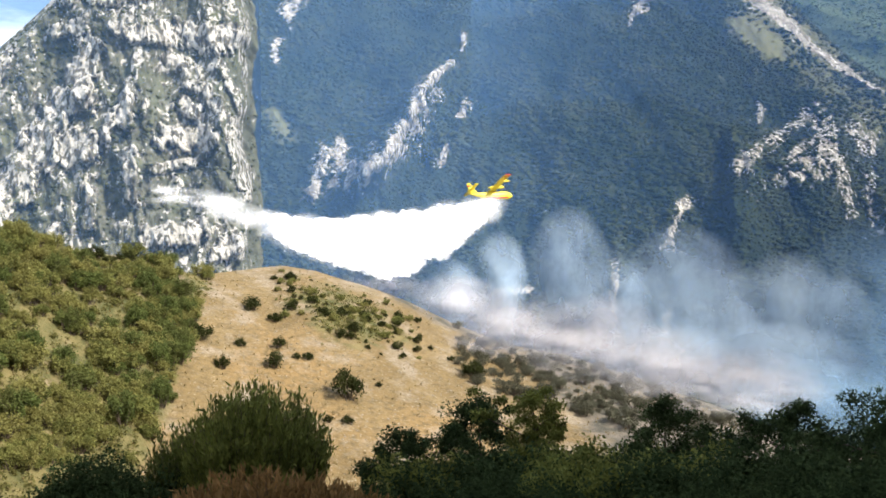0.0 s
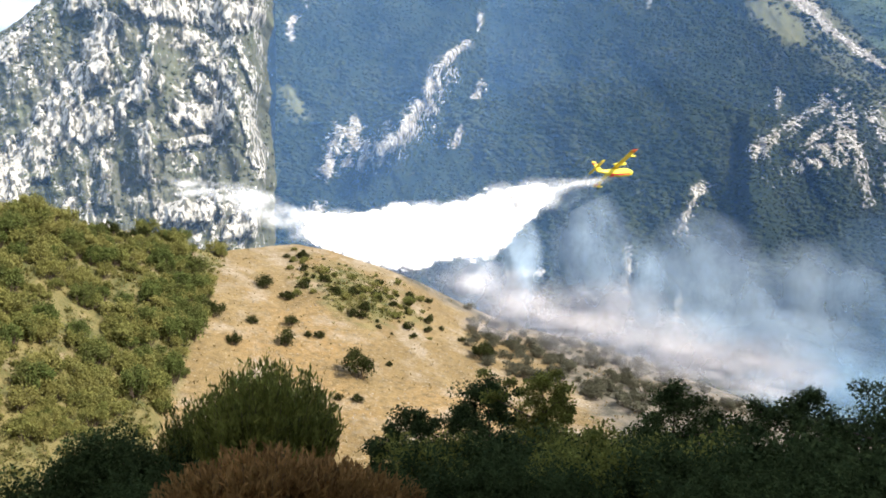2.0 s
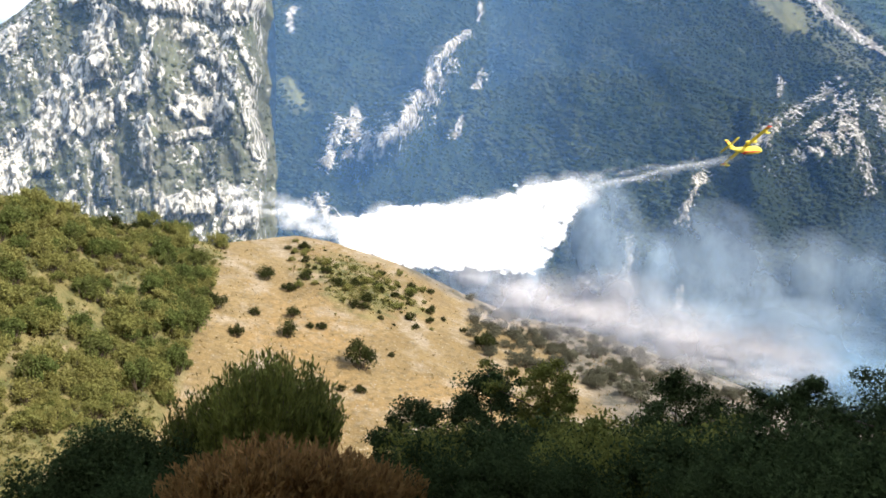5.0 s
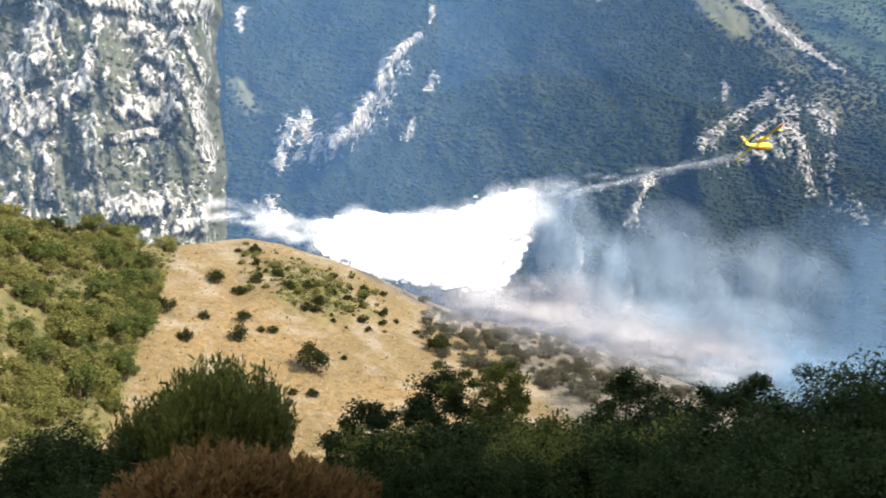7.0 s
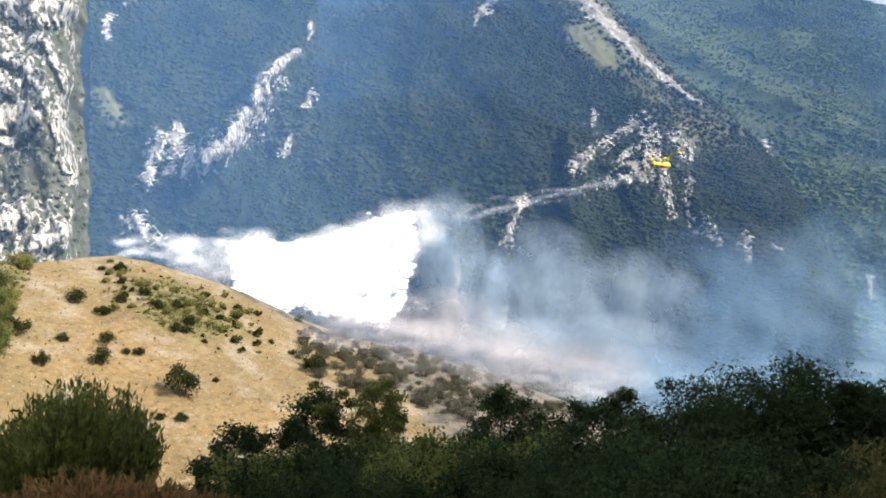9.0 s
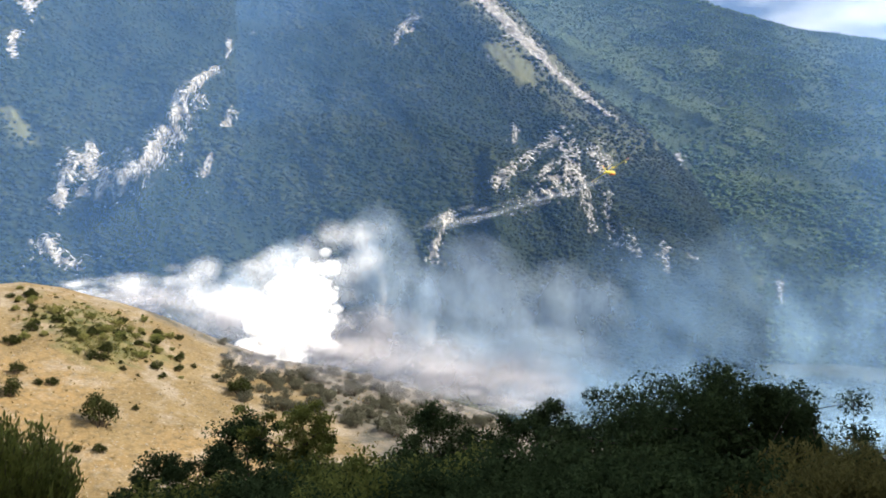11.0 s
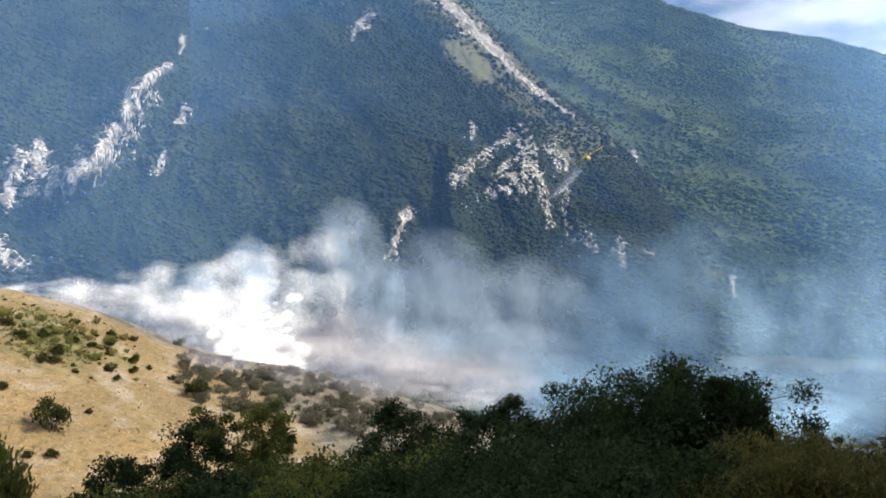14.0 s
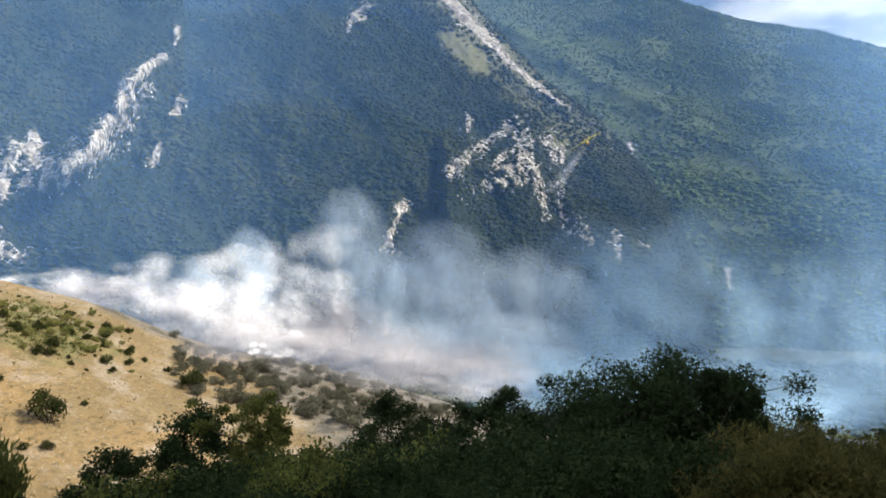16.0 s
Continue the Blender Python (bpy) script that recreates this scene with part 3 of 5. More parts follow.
def build_valley_wood():
    """Trees over the valley floor between the hill and the mountains."""
    rng = np.random.RandomState(604)
    n = 9000
    az, r = np.radians(8 + 56 * rng.rand(n)), 150 + 800 * rng.rand(n) ** 0.8
    keep = (r > 330) | (np.degrees(az) > 30)
    az, r = az[keep], r[keep]
    n = len(r)
    x, y = r * np.sin(az), r * np.cos(az)
    size = (3.0 + 4.5 * rng.rand(n)) * np.clip(r / 400, 0.45, 1.2)
    base = np.stack([x, y, ground_z(x, y)], -1)
    ang = np.linspace(0, 2 * np.pi, 7)[None, :-1] + rng.rand(n, 1) * 6
    rad = size[:, None] * (0.45 + 0.25 * rng.rand(n, 6))
    low = base[:, None, :] + np.stack([rad * np.cos(ang), rad * np.sin(ang), size[:, None] * (0.15 + 0.35 * rng.rand(n, 6))], -1)
    tip = base + np.stack([size * 0.2 * rng.randn(n), size * 0.2 * rng.randn(n), size * 0.7], -1)
    foot_pt = base - np.array([0, 0, 0.3]) * size[:, None]
    verts = np.concatenate([low, tip[:, None, :], foot_pt[:, None, :]], 1).reshape(-1, 3)
    q = np.arange(6)
    f = np.concatenate([np.stack([q, (q + 1) % 6, np.full(6, 6)], -1), np.stack([(q + 1) % 6, q, np.full(6, 7)], -1)])
    me = mesh_of("woodland", verts, (np.arange(n)[:, None, None] * 8 + f[None]).reshape(-1, 3), M_CROWN, True)
    tagged(new("woodland", me), "green wood and thickets on the valley floor", "woodland", kind="stuff")


build_valley_wood()


# A curved sheet added across the view, bluing what lies behind like haze.
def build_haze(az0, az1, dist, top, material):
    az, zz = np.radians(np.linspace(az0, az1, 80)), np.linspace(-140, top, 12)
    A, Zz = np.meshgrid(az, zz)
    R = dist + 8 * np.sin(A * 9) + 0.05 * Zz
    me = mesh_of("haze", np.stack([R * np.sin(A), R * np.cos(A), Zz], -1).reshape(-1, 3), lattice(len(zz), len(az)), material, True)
    tagged(new("haze", me), "thin blue see-through sheet added to stand in for distance haze", "haze", kind="stuff")


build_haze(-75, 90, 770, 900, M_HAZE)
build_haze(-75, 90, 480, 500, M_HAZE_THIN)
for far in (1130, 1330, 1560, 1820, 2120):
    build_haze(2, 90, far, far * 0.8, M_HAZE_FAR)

# ---- plants ----
def leaf_cloud(rng, centres, radii, count, size, narrow=0.45, up=0.0):
    """Leaves scattered through clumps: each a folded blade of four points."""
    n = len(centres)
    pick = rng.randint(0, n, count)
    off = rng.randn(count, 3)
    off /= np.linalg.norm(off, axis=1)[:, None] + 1e-9
    off *= (rng.rand(count) ** 0.55)[:, None]
    pos = centres[pick] + off * radii[pick]
    axis = rng.randn(count, 3)
    axis[:, 2] = axis[:, 2] * (1 - up) + up * 2.2
    axis /= np.linalg.norm(axis, axis=1)[:, None]
    side = np.cross(axis, rng.randn(count, 3))
    side /= np.linalg.norm(side, axis=1)[:, None] + 1e-9
    nrm = np.cross(axis, side)
    L = (size * (0.6 + 0.8 * rng.rand(count)))[:, None]
    v = np.stack([pos - axis * L * 0.5, pos + side * L * narrow * 0.5 + nrm * L * 0.08, pos + axis * L * 0.5, pos - side * L * narrow * 0.5 + nrm * L * 0.08], 1)
    f = np.arange(count)[:, None] * 4 + np.array([0, 1, 2, 3])[None]
    return v.reshape(-1, 3), f


def limb(bm, path, r0, r1, sides=6):
    """A tapered branch along points."""
    rings = []
    for i, p in enumerate(path):
        way = (path[min(i + 1, len(path) - 1)] - path[max(i - 1, 0)]).normalized()
        a = way.orthogonal().normalized()
        b = way.cross(a)
        r = r0 + (r1 - r0) * i / (len(path) - 1)
        rings.append([bm.verts.new(p + (a * math.cos(k * 6.2832 / sides) + b * math.sin(k * 6.2832 / sides)) * r) for k in range(sides)])
    for lo, hi in zip(rings, rings[1:]):
        for k in range(sides):
            bm.faces.new((lo[k], lo[(k + 1) % sides], hi[(k + 1) % sides], hi[k]))


def wavy(rng, a, b, bend, steps=5):
    mid = (a + b) / 2 + Vector(rng.randn(3) * bend)
    return [a.lerp(mid, t).lerp(mid.lerp(b, t), t) for t in np.linspace(0, 1, steps)]


def build_tree(name, height, width, leaves, leaf, material, seed, label, category="tree", crown_from=0.25, limbs=11, clumps=34, narrow=0.45):
    """A tapered trunk, limbs, and a crown of leaf clumps at their ends; its foot is at the origin."""
    height *= 0.92
    rng = np.random.RandomState(seed)
    thing = tagged(new(name), label, category)
    bm = bmesh.new()
    top = Vector((rng.randn() * 0.05 * height, rng.randn() * 0.05 * height, height * 0.82))
    spine = wavy(rng, Vector((0, 0, -0.3)), top, height * 0.04, 7)
    limb(bm, spine, height * 0.022 + 0.02, 0.015, 7)
    part("trunk", bm, M_BARK, thing)
    centres, radii = [], []
    for i in range(limbs):
        h = crown_from + (0.95 - crown_from) * (i + 0.5) / limbs
        start = spine[0].lerp(spine[-1], h * 0.9)
        reach = width * 0.5 * (0.55 + 0.6 * math.sin(math.pi * min(1, 0.22 + 0.72 * (1 - h)))) * (0.6 + 0.6 * rng.rand())
        a = i * 2.4 + rng.rand()
        end = start + Vector((math.cos(a) * reach, math.sin(a) * reach, height * (0.06 + 0.13 * rng.rand())))
        bm = bmesh.new()
        path = wavy(rng, start, end, 0.05 * height)
        limb(bm, path, height * 0.008 + 0.01, 0.006, 5)
        for q in (2, 3, 4):
            twig = path[q] + Vector(rng.randn(3) * 0.10 * width) + Vector((0, 0, 0.05 * height))
            limb(bm, wavy(rng, path[q], twig, 0.03, 3), 0.012, 0.004, 4)
            centres.append(twig)
            radii.append(width * (0.07 + 0.08 * rng.rand()) * np.array([1, 1, 0.7]))
        part("limb", bm, M_BARK, thing)
        centres.append(end)
        radii.append(width * (0.08 + 0.08 * rng.rand()) * np.array([1, 1, 0.75]))
    for i in range(clumps):
        a, q, h = rng.rand() * 6.28, rng.rand() ** 0.5, rng.rand()
        prof = math.sin(math.pi * (0.12 + 0.85 * h)) ** 0.7
        centres.append(Vector((math.cos(a) * q * width * 0.46 * prof, math.sin(a) * q * width * 0.46 * prof, height * (crown_from + (0.96 - crown_from) * h))))
        radii.append(width * (0.08 + 0.11 * rng.rand()) * np.array([1, 1, 0.8]))
    for i in range(2):
        centres.append(top + Vector((rng.randn() * 0.06 * width, rng.randn() * 0.06 * width, height * (0.04 + 0.045 * i))))
        radii.append(width * (0.11 - 0.03 * i) * np.array([1, 1, 1.4]))
    v, f = leaf_cloud(rng, np.array([tuple(c) for c in centres]), np.array(radii), leaves, leaf, narrow)
    part_mesh("crown", mesh_of("crown", v, f, material), thing)
    return thing


def build_bush(name, height, width, leaves, leaf, material, seed, label, category="bush", up=0.0, narrow=0.5, clumps=16):
    """A low many-stemmed shrub; its foot is at the origin."""
    rng = np.random.RandomState(seed)
    thing = tagged(new(name), label, category)
    centres, radii = [], []
    bm = bmesh.new()
    for i in range(clumps):
        a, q = i * 2.4 + rng.rand(), rng.rand() ** 0.6
        c = Vector((math.cos(a) * q * width * 0.4, math.sin(a) * q * width * 0.4, height * (0.25 + 0.5 * rng.rand() * (1.15 - 0.6 * q))))
        limb(bm, wavy(rng, Vector((c.x * 0.15, c.y * 0.15, -0.15 * height)), c, 0.03 * height, 4), 0.012 * height + 0.008, 0.006, 4)
        centres.append(tuple(c))
        radii.append(np.array([width * 0.17, width * 0.17, height * 0.24]) * (0.7 + 0.6 * rng.rand()))
    tagged(part("woody_base", bm, M_BARK, thing), kind="stuff")
    v, f = leaf_cloud(rng, np.array(centres), np.array(radii), leaves, leaf, narrow, up)
    part_mesh("foliage", mesh_of("foliage", v, f, material), thing)
    return thing


def build_broom(name, height, width, stems, material, seed, label, category="bush", blade=0.16, lean=0.5):
    """A fan of thin upright shoots with narrow leaves along them."""
    rng = np.random.RandomState(seed)
    thing = tagged(new(name), label, category)
    V, F = [], []
    bm = bmesh.new()
    for i in range(stems):
        a, q = rng.rand() * 6.283, rng.rand() ** 0.5
        root = Vector((math.cos(a) * q * width * 0.28, math.sin(a) * q * width * 0.28, -0.1))
        h = height * (0.62 + 0.42 * rng.rand()) * (1 - 0.30 * q * q)
        tip = root + Vector((math.cos(a) * q * width * lean * 0.5 + rng.randn() * 0.1, math.sin(a) * q * width * lean * 0.5 + rng.randn() * 0.1, h))
        path = wavy(rng, root, tip, 0.06, 4)
        if i % 3 == 0:
            limb(bm, path, 0.012, 0.004, 3)
        way = np.array((tip - root).normalized())
        k = 26
        t = 0.25 + 0.78 * rng.rand(k)
        pos = np.array(root)[None] + np.array(tip - root)[None] * t[:, None] + rng.randn(k, 3) * 0.045
        axis = way[None] + 0.35 * rng.randn(k, 3)
        axis /= np.linalg.norm(axis, axis=1)[:, None]
        side = np.cross(axis, rng.randn(k, 3))
        side /= np.linalg.norm(side, axis=1)[:, None]
        L = (blade * (0.6 + 0.8 * rng.rand(k)))[:, None]
        base = len(V) * 0 + sum(len(q) for q in V)
        V.append(np.stack([pos - axis * L * 0.5, pos + side * L * 0.13, pos + axis * L * 0.5, pos - side * L * 0.13], 1).reshape(-1, 3))
        F.append(base + np.arange(k)[:, None] * 4 + np.arange(4)[None])
    part("woody_base", bm, M_BARK, thing)
    part_mesh("foliage", mesh_of("foliage", np.concatenate(V), np.concatenate(F), material), thing)
    return thing


def stand(thing, az, dist, turn=0.0, size=1.0, sink=0.0):
    """Puts a thing on the ground."""
    p = at(az, dist)
    thing.matrix_basis = pose(p.x, p.y, float(ground_z(p.x, p.y)) - sink, 0, 0, turn)
    thing.scale = (size, size, size)
    return thing


def again(thing, az, dist, turn, size=1.0, sink=0.0, label=""):
    c = stand(copy_thing(thing, Matrix()), az, dist, turn, size, sink)
    return tagged(c, label)


def tall(az, dist, el):
    """Height that reaches the elevation el from the ground at that place."""
    p = at(az, dist)
    return EYE + dist * math.tan(radians(el)) - float(ground_z(p.x, p.y))


# ---- the bank before the camera ----
OAK = "dark green oak with a ragged leafy crown on the bank"
for az, dist, el, wide, seed in ((-3.0, 27, -12.2, 2.2, 11), (2.2, 29, -9.6, 2.5, 12), (15.6, 30, -9.3, 2.4, 13), (23.9, 28, -9.0, 2.6, 14), (29.6, 29, -8.3, 3.6, 15)):
    stand(build_tree("oak_tree", tall(az, dist, el), wide * 1.45, 15000, 0.13, M_LEAF_OAK, seed, OAK, clumps=46), az, dist, seed * 37)
stand(build_tree("oak_tree", tall(35.3, 27, -6.2), 7.0, 52000, 0.13, M_LEAF_OAK, 16, "large dark green spreading oak tree, the tallest on the bank", limbs=17, clumps=90), 35.3, 27, 30)
stand(build_tree("ash_tree", tall(38.6, 26, -7.2), 3.8, 17000, 0.17, M_LEAF_OAK, 17, "open-crowned young tree with narrow drooping leaves beside the oak", narrow=0.3, clumps=44), 38.6, 26, 75)
stand(build_tree("young_tree", tall(6.8, 27, -8.7), 3.0, 13000, 0.13, M_LEAF_OLIVE, 18, "light green young tree with a dense crown on the bank"), 6.8, 27, 10)
stand(build_tree("young_tree", tall(44.3, 26, -9.7), 1.7, 5000, 0.12, M_LEAF_OAK, 19, "small slender sapling rising out of the brushwood", clumps=14), 44.3, 26, 10)
stand(build_tree("young_tree", tall(48.6, 25, -10.7), 1.6, 5000, 0.12, M_LEAF_OAK, 20, "small slender sapling rising out of the brushwood", clumps=14), 48.6, 25, 10)
stand(build_bush("holm_oak_bush", tall(-23.8, 25, -11.6), 3.7, 16000, 0.12, M_LEAF_OAK, 21, "rounded dark holm oak bush on the bank", clumps=34), -23.8, 25, 10)
stand(build_broom("broom_bush", tall(-13.2, 24, -9.2), 4.3, 1700, M_LEAF_OLIVE, 22, "feathery upright green broom bush on the bank", blade=0.24, lean=0.45), -13.2, 24, 10)
stand(build_broom("broom_bush", tall(-18.2, 25, -11.6), 2.0, 420, M_LEAF_LIGHT, 23, "small grey-green upright broom bush", blade=0.2), -18.2, 25, 10)
bracken = stand(build_broom("dry_bracken", tall(-13.5, 18, -15.0), 2.2, 420, M_RUST, 24, "clump of rust-brown dry bracken on the bank", "bracken", 0.22, 0.9), -13.8, 18, 10)
for az, dist, size in ((-10.2, 18.2, 0.93), (-7.4, 18.4, 0.8), (-16.8, 17.6, 0.82), (-5.2, 18.8, 0.7)):
    tagged(again(bracken, az, dist, az * 40, size), group="bracken on the bank")
under = build_bush("underwood_bush", 3.0, 3.8, 9000, 0.13, M_LEAF_OAK, 25, "dark leafy underwood bush filling the bank", clumps=24)
stand(under, 20.3, 24, 0, tall(20.3, 24, -11.9) / 3.1)
UNDER = [(-26.4, 24, -14.0), (-20.8, 23, -13.6), (-17.0, 21, -15.2), (-6.5, 22, -15.4), (-1.0, 24, -12.9), (0.6, 23, -13.2), (4.6, 24, -12.4),
         (9.6, 25, -12.1), (12.2, 23, -12.6), (14.0, 22, -12.2), (17.6, 25, -11.6), (21.8, 23, -11.2), (26.4, 25, -10.6), (28.0, 22, -11.6), (32.2, 24, -9.6), (31.0, 20, -12.4),
         (34.8, 21, -11.6), (38.4, 21, -11.8), (-4.6, 19.5, -16.0), (2.4, 19.5, -14.8), (8.0, 19.5, -14.8), (18.0, 19, -14.6), (24.6, 19.5, -13.6), (-22.2, 18.5, -16.2)]
under_light = build_bush("underwood_bush", 3.0, 3.4, 7000, 0.13, M_LEAF_OLIVE, 27, "yellowish green leafy underwood bush on the bank", clumps=20)
stand(under_light, 10.6, 22, 0, tall(10.6, 22, -12.3) / 2.9)
for k, (az, dist, el) in enumerate(UNDER):
    tagged(again(under_light if k % 3 == 1 and dist > 23 else under, az, dist, k * 67, tall(az, dist, el - 0.5) / 2.8), group="underwood on the bank")
olive = build_bush("brushwood_bush", 2.4, 3.6, 9000, 0.12, M_BRUSH, 26, "yellowish olive brushwood on the bank", clumps=24, up=0.5, narrow=0.3)
stand(olive, 45.0, 22, 0, tall(45.0, 22, -12.0) / 2.1)
for k, (az, dist, el) in enumerate(((41.6, 23, -12.3), (48.6, 22, -12.3), (51.6, 22, -12.2), (43.2, 20, -13.6), (47.0, 20, -13.4), (50.4, 20, -13.4), (40.6, 20, -14.0))):
    tagged(again(olive, az, dist, k * 80, tall(az, dist, el) / 2.1), group="brushwood on the bank")


def build_track():
    """A pale gravel track across the slope."""
    az1, q1 = np.radians(np.linspace(36, 66, 80)), np.linspace(0, 1, 7)
    A, Q = np.meshgrid(az1, q1)
    R = 113 + 4 * Q + 0.6 * np.sin(A * 40)
    x, y = R * np.sin(A), R * np.cos(A)
    z = ground_z(x, y) + 0.25 + 0.5 * np.sin(Q * np.pi) + 0.1 * fbm(x, y, 131, 3)
    me = mesh_of("gravel_track", np.stack([x, y, z], -1).reshape(-1, 3), lattice(7, 80, True), M_GRAVEL, True)
    tagged(new("gravel_track", me), "pale gravel track along the valley side", "track", kind="structure")


build_track()

# ---- bushes on the hill ----
rngb = np.random.RandomState(31)


def drop_on_hill(thing, az, el, size, first=False):
    p = on_hill(az, el)
    c = thing if first else copy_thing(thing, Matrix())
    c.matrix_basis = pose(p.x, p.y, p.z - 0.25, 0, 0, rngb.rand() * 360)
    c.scale = (size * (0.85 + 0.3 * rngb.rand()), size * (0.85 + 0.3 * rngb.rand()), size * (0.85 + 0.3 * rngb.rand()))
    return c


JUNIPER = "dark green rounded juniper bush on the dry grass slope"
junipers = [build_bush("juniper_bush", 1.1, 1.3, 1500, 0.09, M_LEAF_DARK, 41 + i, JUNIPER, clumps=16 + 3 * i) for i in range(3)]
BUSHES = [(-13.5, -4.3, 4.0), (-11.9, -5.1, 3.6), (-14.3, -6.8, 2.6), (-11.6, -6.9, 3.6), (-15.5, -8.2, 3.4), (-11.9, -8.3, 4.2), (-6.8, -10.6, 7.2), (-9.6, -7.8, 2.6), (-8.2, -12.1, 2.0),
          (-6.8, -12.3, 2.8), (2.2, -9.2, 5.4), (4.3, -8.2, 4.4), (2.7, -7.0, 3.6), (-17.0, -6.2, 4.6), (-4.6, -9.8, 1.6), (-10.4, -7.7, 1.8), (0.6, -8.0, 2.0), (-0.9, -7.2, 1.6)]
for k, (az, el, size) in enumerate(BUSHES):
    b = drop_on_hill(junipers[k % 3], az, el, size, k < 3)
    tagged(b, group="bushes on the dry slope")
    if size > 7:
        tagged(b, "largest dark juniper bush, alone on the dry grass slope")
scrubs = [build_bush("scrub_bush", 1.15, 1.3, 1500, 0.09, M_LEAF_SCRUB, 51 + i, "olive green scrub bush in the thicket on the hill", clumps=18) for i in range(3)]
thicket_oaks = [build_bush("thicket_oak", 1.35, 1.2, 2200, 0.085, M_LEAF_THICKET, 57 + i, "dense green low oak in the thicket on the hill", "tree", clumps=26) for i in range(2)]
count = 0
while count < 285:
    az, el = -31 + 15.5 * rngb.rand(), -14 + 14.6 * rngb.rand()
    crest = np.interp(az, CREST_AZ, CREST_EL)
    if el > crest + 0.05 or hill_green(np.array(az), np.array(el)) < 0.5:
        continue
    if fbm(np.array(az * 0.5), np.array(el * 0.6), 57, 3) + 0.35 * rngb.rand() < 0.02:
        continue
    tagged(drop_on_hill(scrubs[count % 3], az, el, 2.2 + 3.8 * rngb.rand() ** 2, count < 3), group="scrub thicket on the hill")
    count += 1
for az, drop, size in ((-23.6, 0.45, 4.6), (-21.6, 0.5, 4.4), (-22.8, 0.7, 3.2), (-19.2, 0.4, 3.0)):
    el = float(np.interp(az, CREST_AZ, CREST_EL)) - drop
    tagged(drop_on_hill(junipers[1], az, el, size), "tall dark juniper on the crest of the green hill", group="junipers on the crest")
for k in range(84):
    az, el = (-21.4 + 4.0 * rngb.rand() ** 0.8, -2.6 - 5.6 * rngb.rand()) if k % 3 == 0 else (-30.5 + 12.0 * rngb.rand(), -0.6 - 11.0 * rngb.rand())
    tagged(drop_on_hill(thicket_oaks[k % 2], az, el, 2.4 + 3.2 * rngb.rand(), k < 2), group="oak thicket on the hill")
for k in range(190):
    az = -12.0 + 10.4 * rngb.rand()
    el = -4.3 - (az + 7.2) * 0.34 + rngb.randn() * 0.95
    if el < np.interp(az, CREST_AZ, CREST_EL) - 0.3:
        tagged(drop_on_hill(scrubs[k % 3] if k % 2 else junipers[k % 3], az, el, 0.7 + 2.4 * rngb.rand() ** 2.4), "low scrub bush in the patch below the crest", group="scrub patch below the crest")
singed = [build_bush("singed_bush", 1.0, 1.4, 900, 0.10, M_LEAF_BURNT, 61 + i, "grey-brown singed bush on the smoking flank", clumps=14) for i in range(2)]
for k in range(290):
    az = 1.0 + 21 * rngb.rand()
    el = np.interp(az, CREST_AZ, CREST_EL) - 0.1 - 3.6 * rngb.rand()
    tagged(drop_on_hill(singed[k % 2], az, float(el), 1.3 + 2.9 * rngb.rand() ** 1.4, k < 2), group="singed bushes on the burnt flank")


def build_litter():
    """Grass tufts and loose stones over the dry slope."""
    rng = np.random.RandomState(71)
    n = 3500
    az, s = -31 + 52 * rng.rand(n), rng.rand(n)
    z, d = hill_z(az, s)
    a = np.radians(az)
    base = np.stack([d * np.sin(a), d * np.cos(a), z - 0.05], -1)
    patch = fbm(az * 1.2, s * 14, 73, 4)
    keep = patch + 0.5 * rng.rand(n) > 0.12
    base = base[keep]
    n = len(base)
    ang = rng.rand(n, 3) * 6.28
    L = 0.28 + 0.5 * rng.rand(n, 1)
    tips = base[:, None, :] + np.stack([np.cos(ang) * L * 0.8, np.sin(ang) * L * 0.8, L * (0.6 + 0.5 * rng.rand(n, 3))], -1)
    side = np.stack([-np.sin(ang), np.cos(ang), np.zeros_like(ang)], -1) * 0.16
    v = np.stack([base[:, None, :] + side, base[:, None, :] - side, tips], 2).reshape(-1, 3)
    me = mesh_of("dry_grass", v, np.arange(len(v)).reshape(-1, 3), M_STRAW)
    tagged(new("dry_grass", me), "tufts of straw-coloured dry grass on the hill", "grass", kind="stuff")
    n = 5000
    az, s = -20 + 36 * rng.rand(n), rng.rand(n) ** 0.8 * 0.97
    keep = fbm(az * 0.8, s * 9, 75, 3) + 0.4 * rng.rand(n) > 0.22
    az, s = az[keep], s[keep]
    z, d = hill_z(az, s)
    a = np.radians(az)
    base = np.stack([d * np.sin(a), d * np.cos(a), z], -1)
    r = 0.10 + 0.30 * rng.rand(len(az)) ** 3
    octa = np.array([(1, 0, 0), (0, 1, 0), (-1, 0, 0), (0, -1, 0), (0, 0, 0.8), (0, 0, -0.6)])
    v = base[:, None, :] + octa[None] * r[:, None, None] * (0.6 + 0.7 * rng.rand(len(az), 6, 1))
    f = np.array([(0, 1, 4), (1, 2, 4), (2, 3, 4), (3, 0, 4), (1, 0, 5), (2, 1, 5), (3, 2, 5), (0, 3, 5)])
    me = mesh_of("stones", v.reshape(-1, 3), (np.arange(len(az))[:, None, None] * 6 + f[None]).reshape(-1, 3), M_STONE)
    tagged(new("stones", me), "pale loose limestone rubble on the dry slope", "stones", kind="stuff")


build_litter()


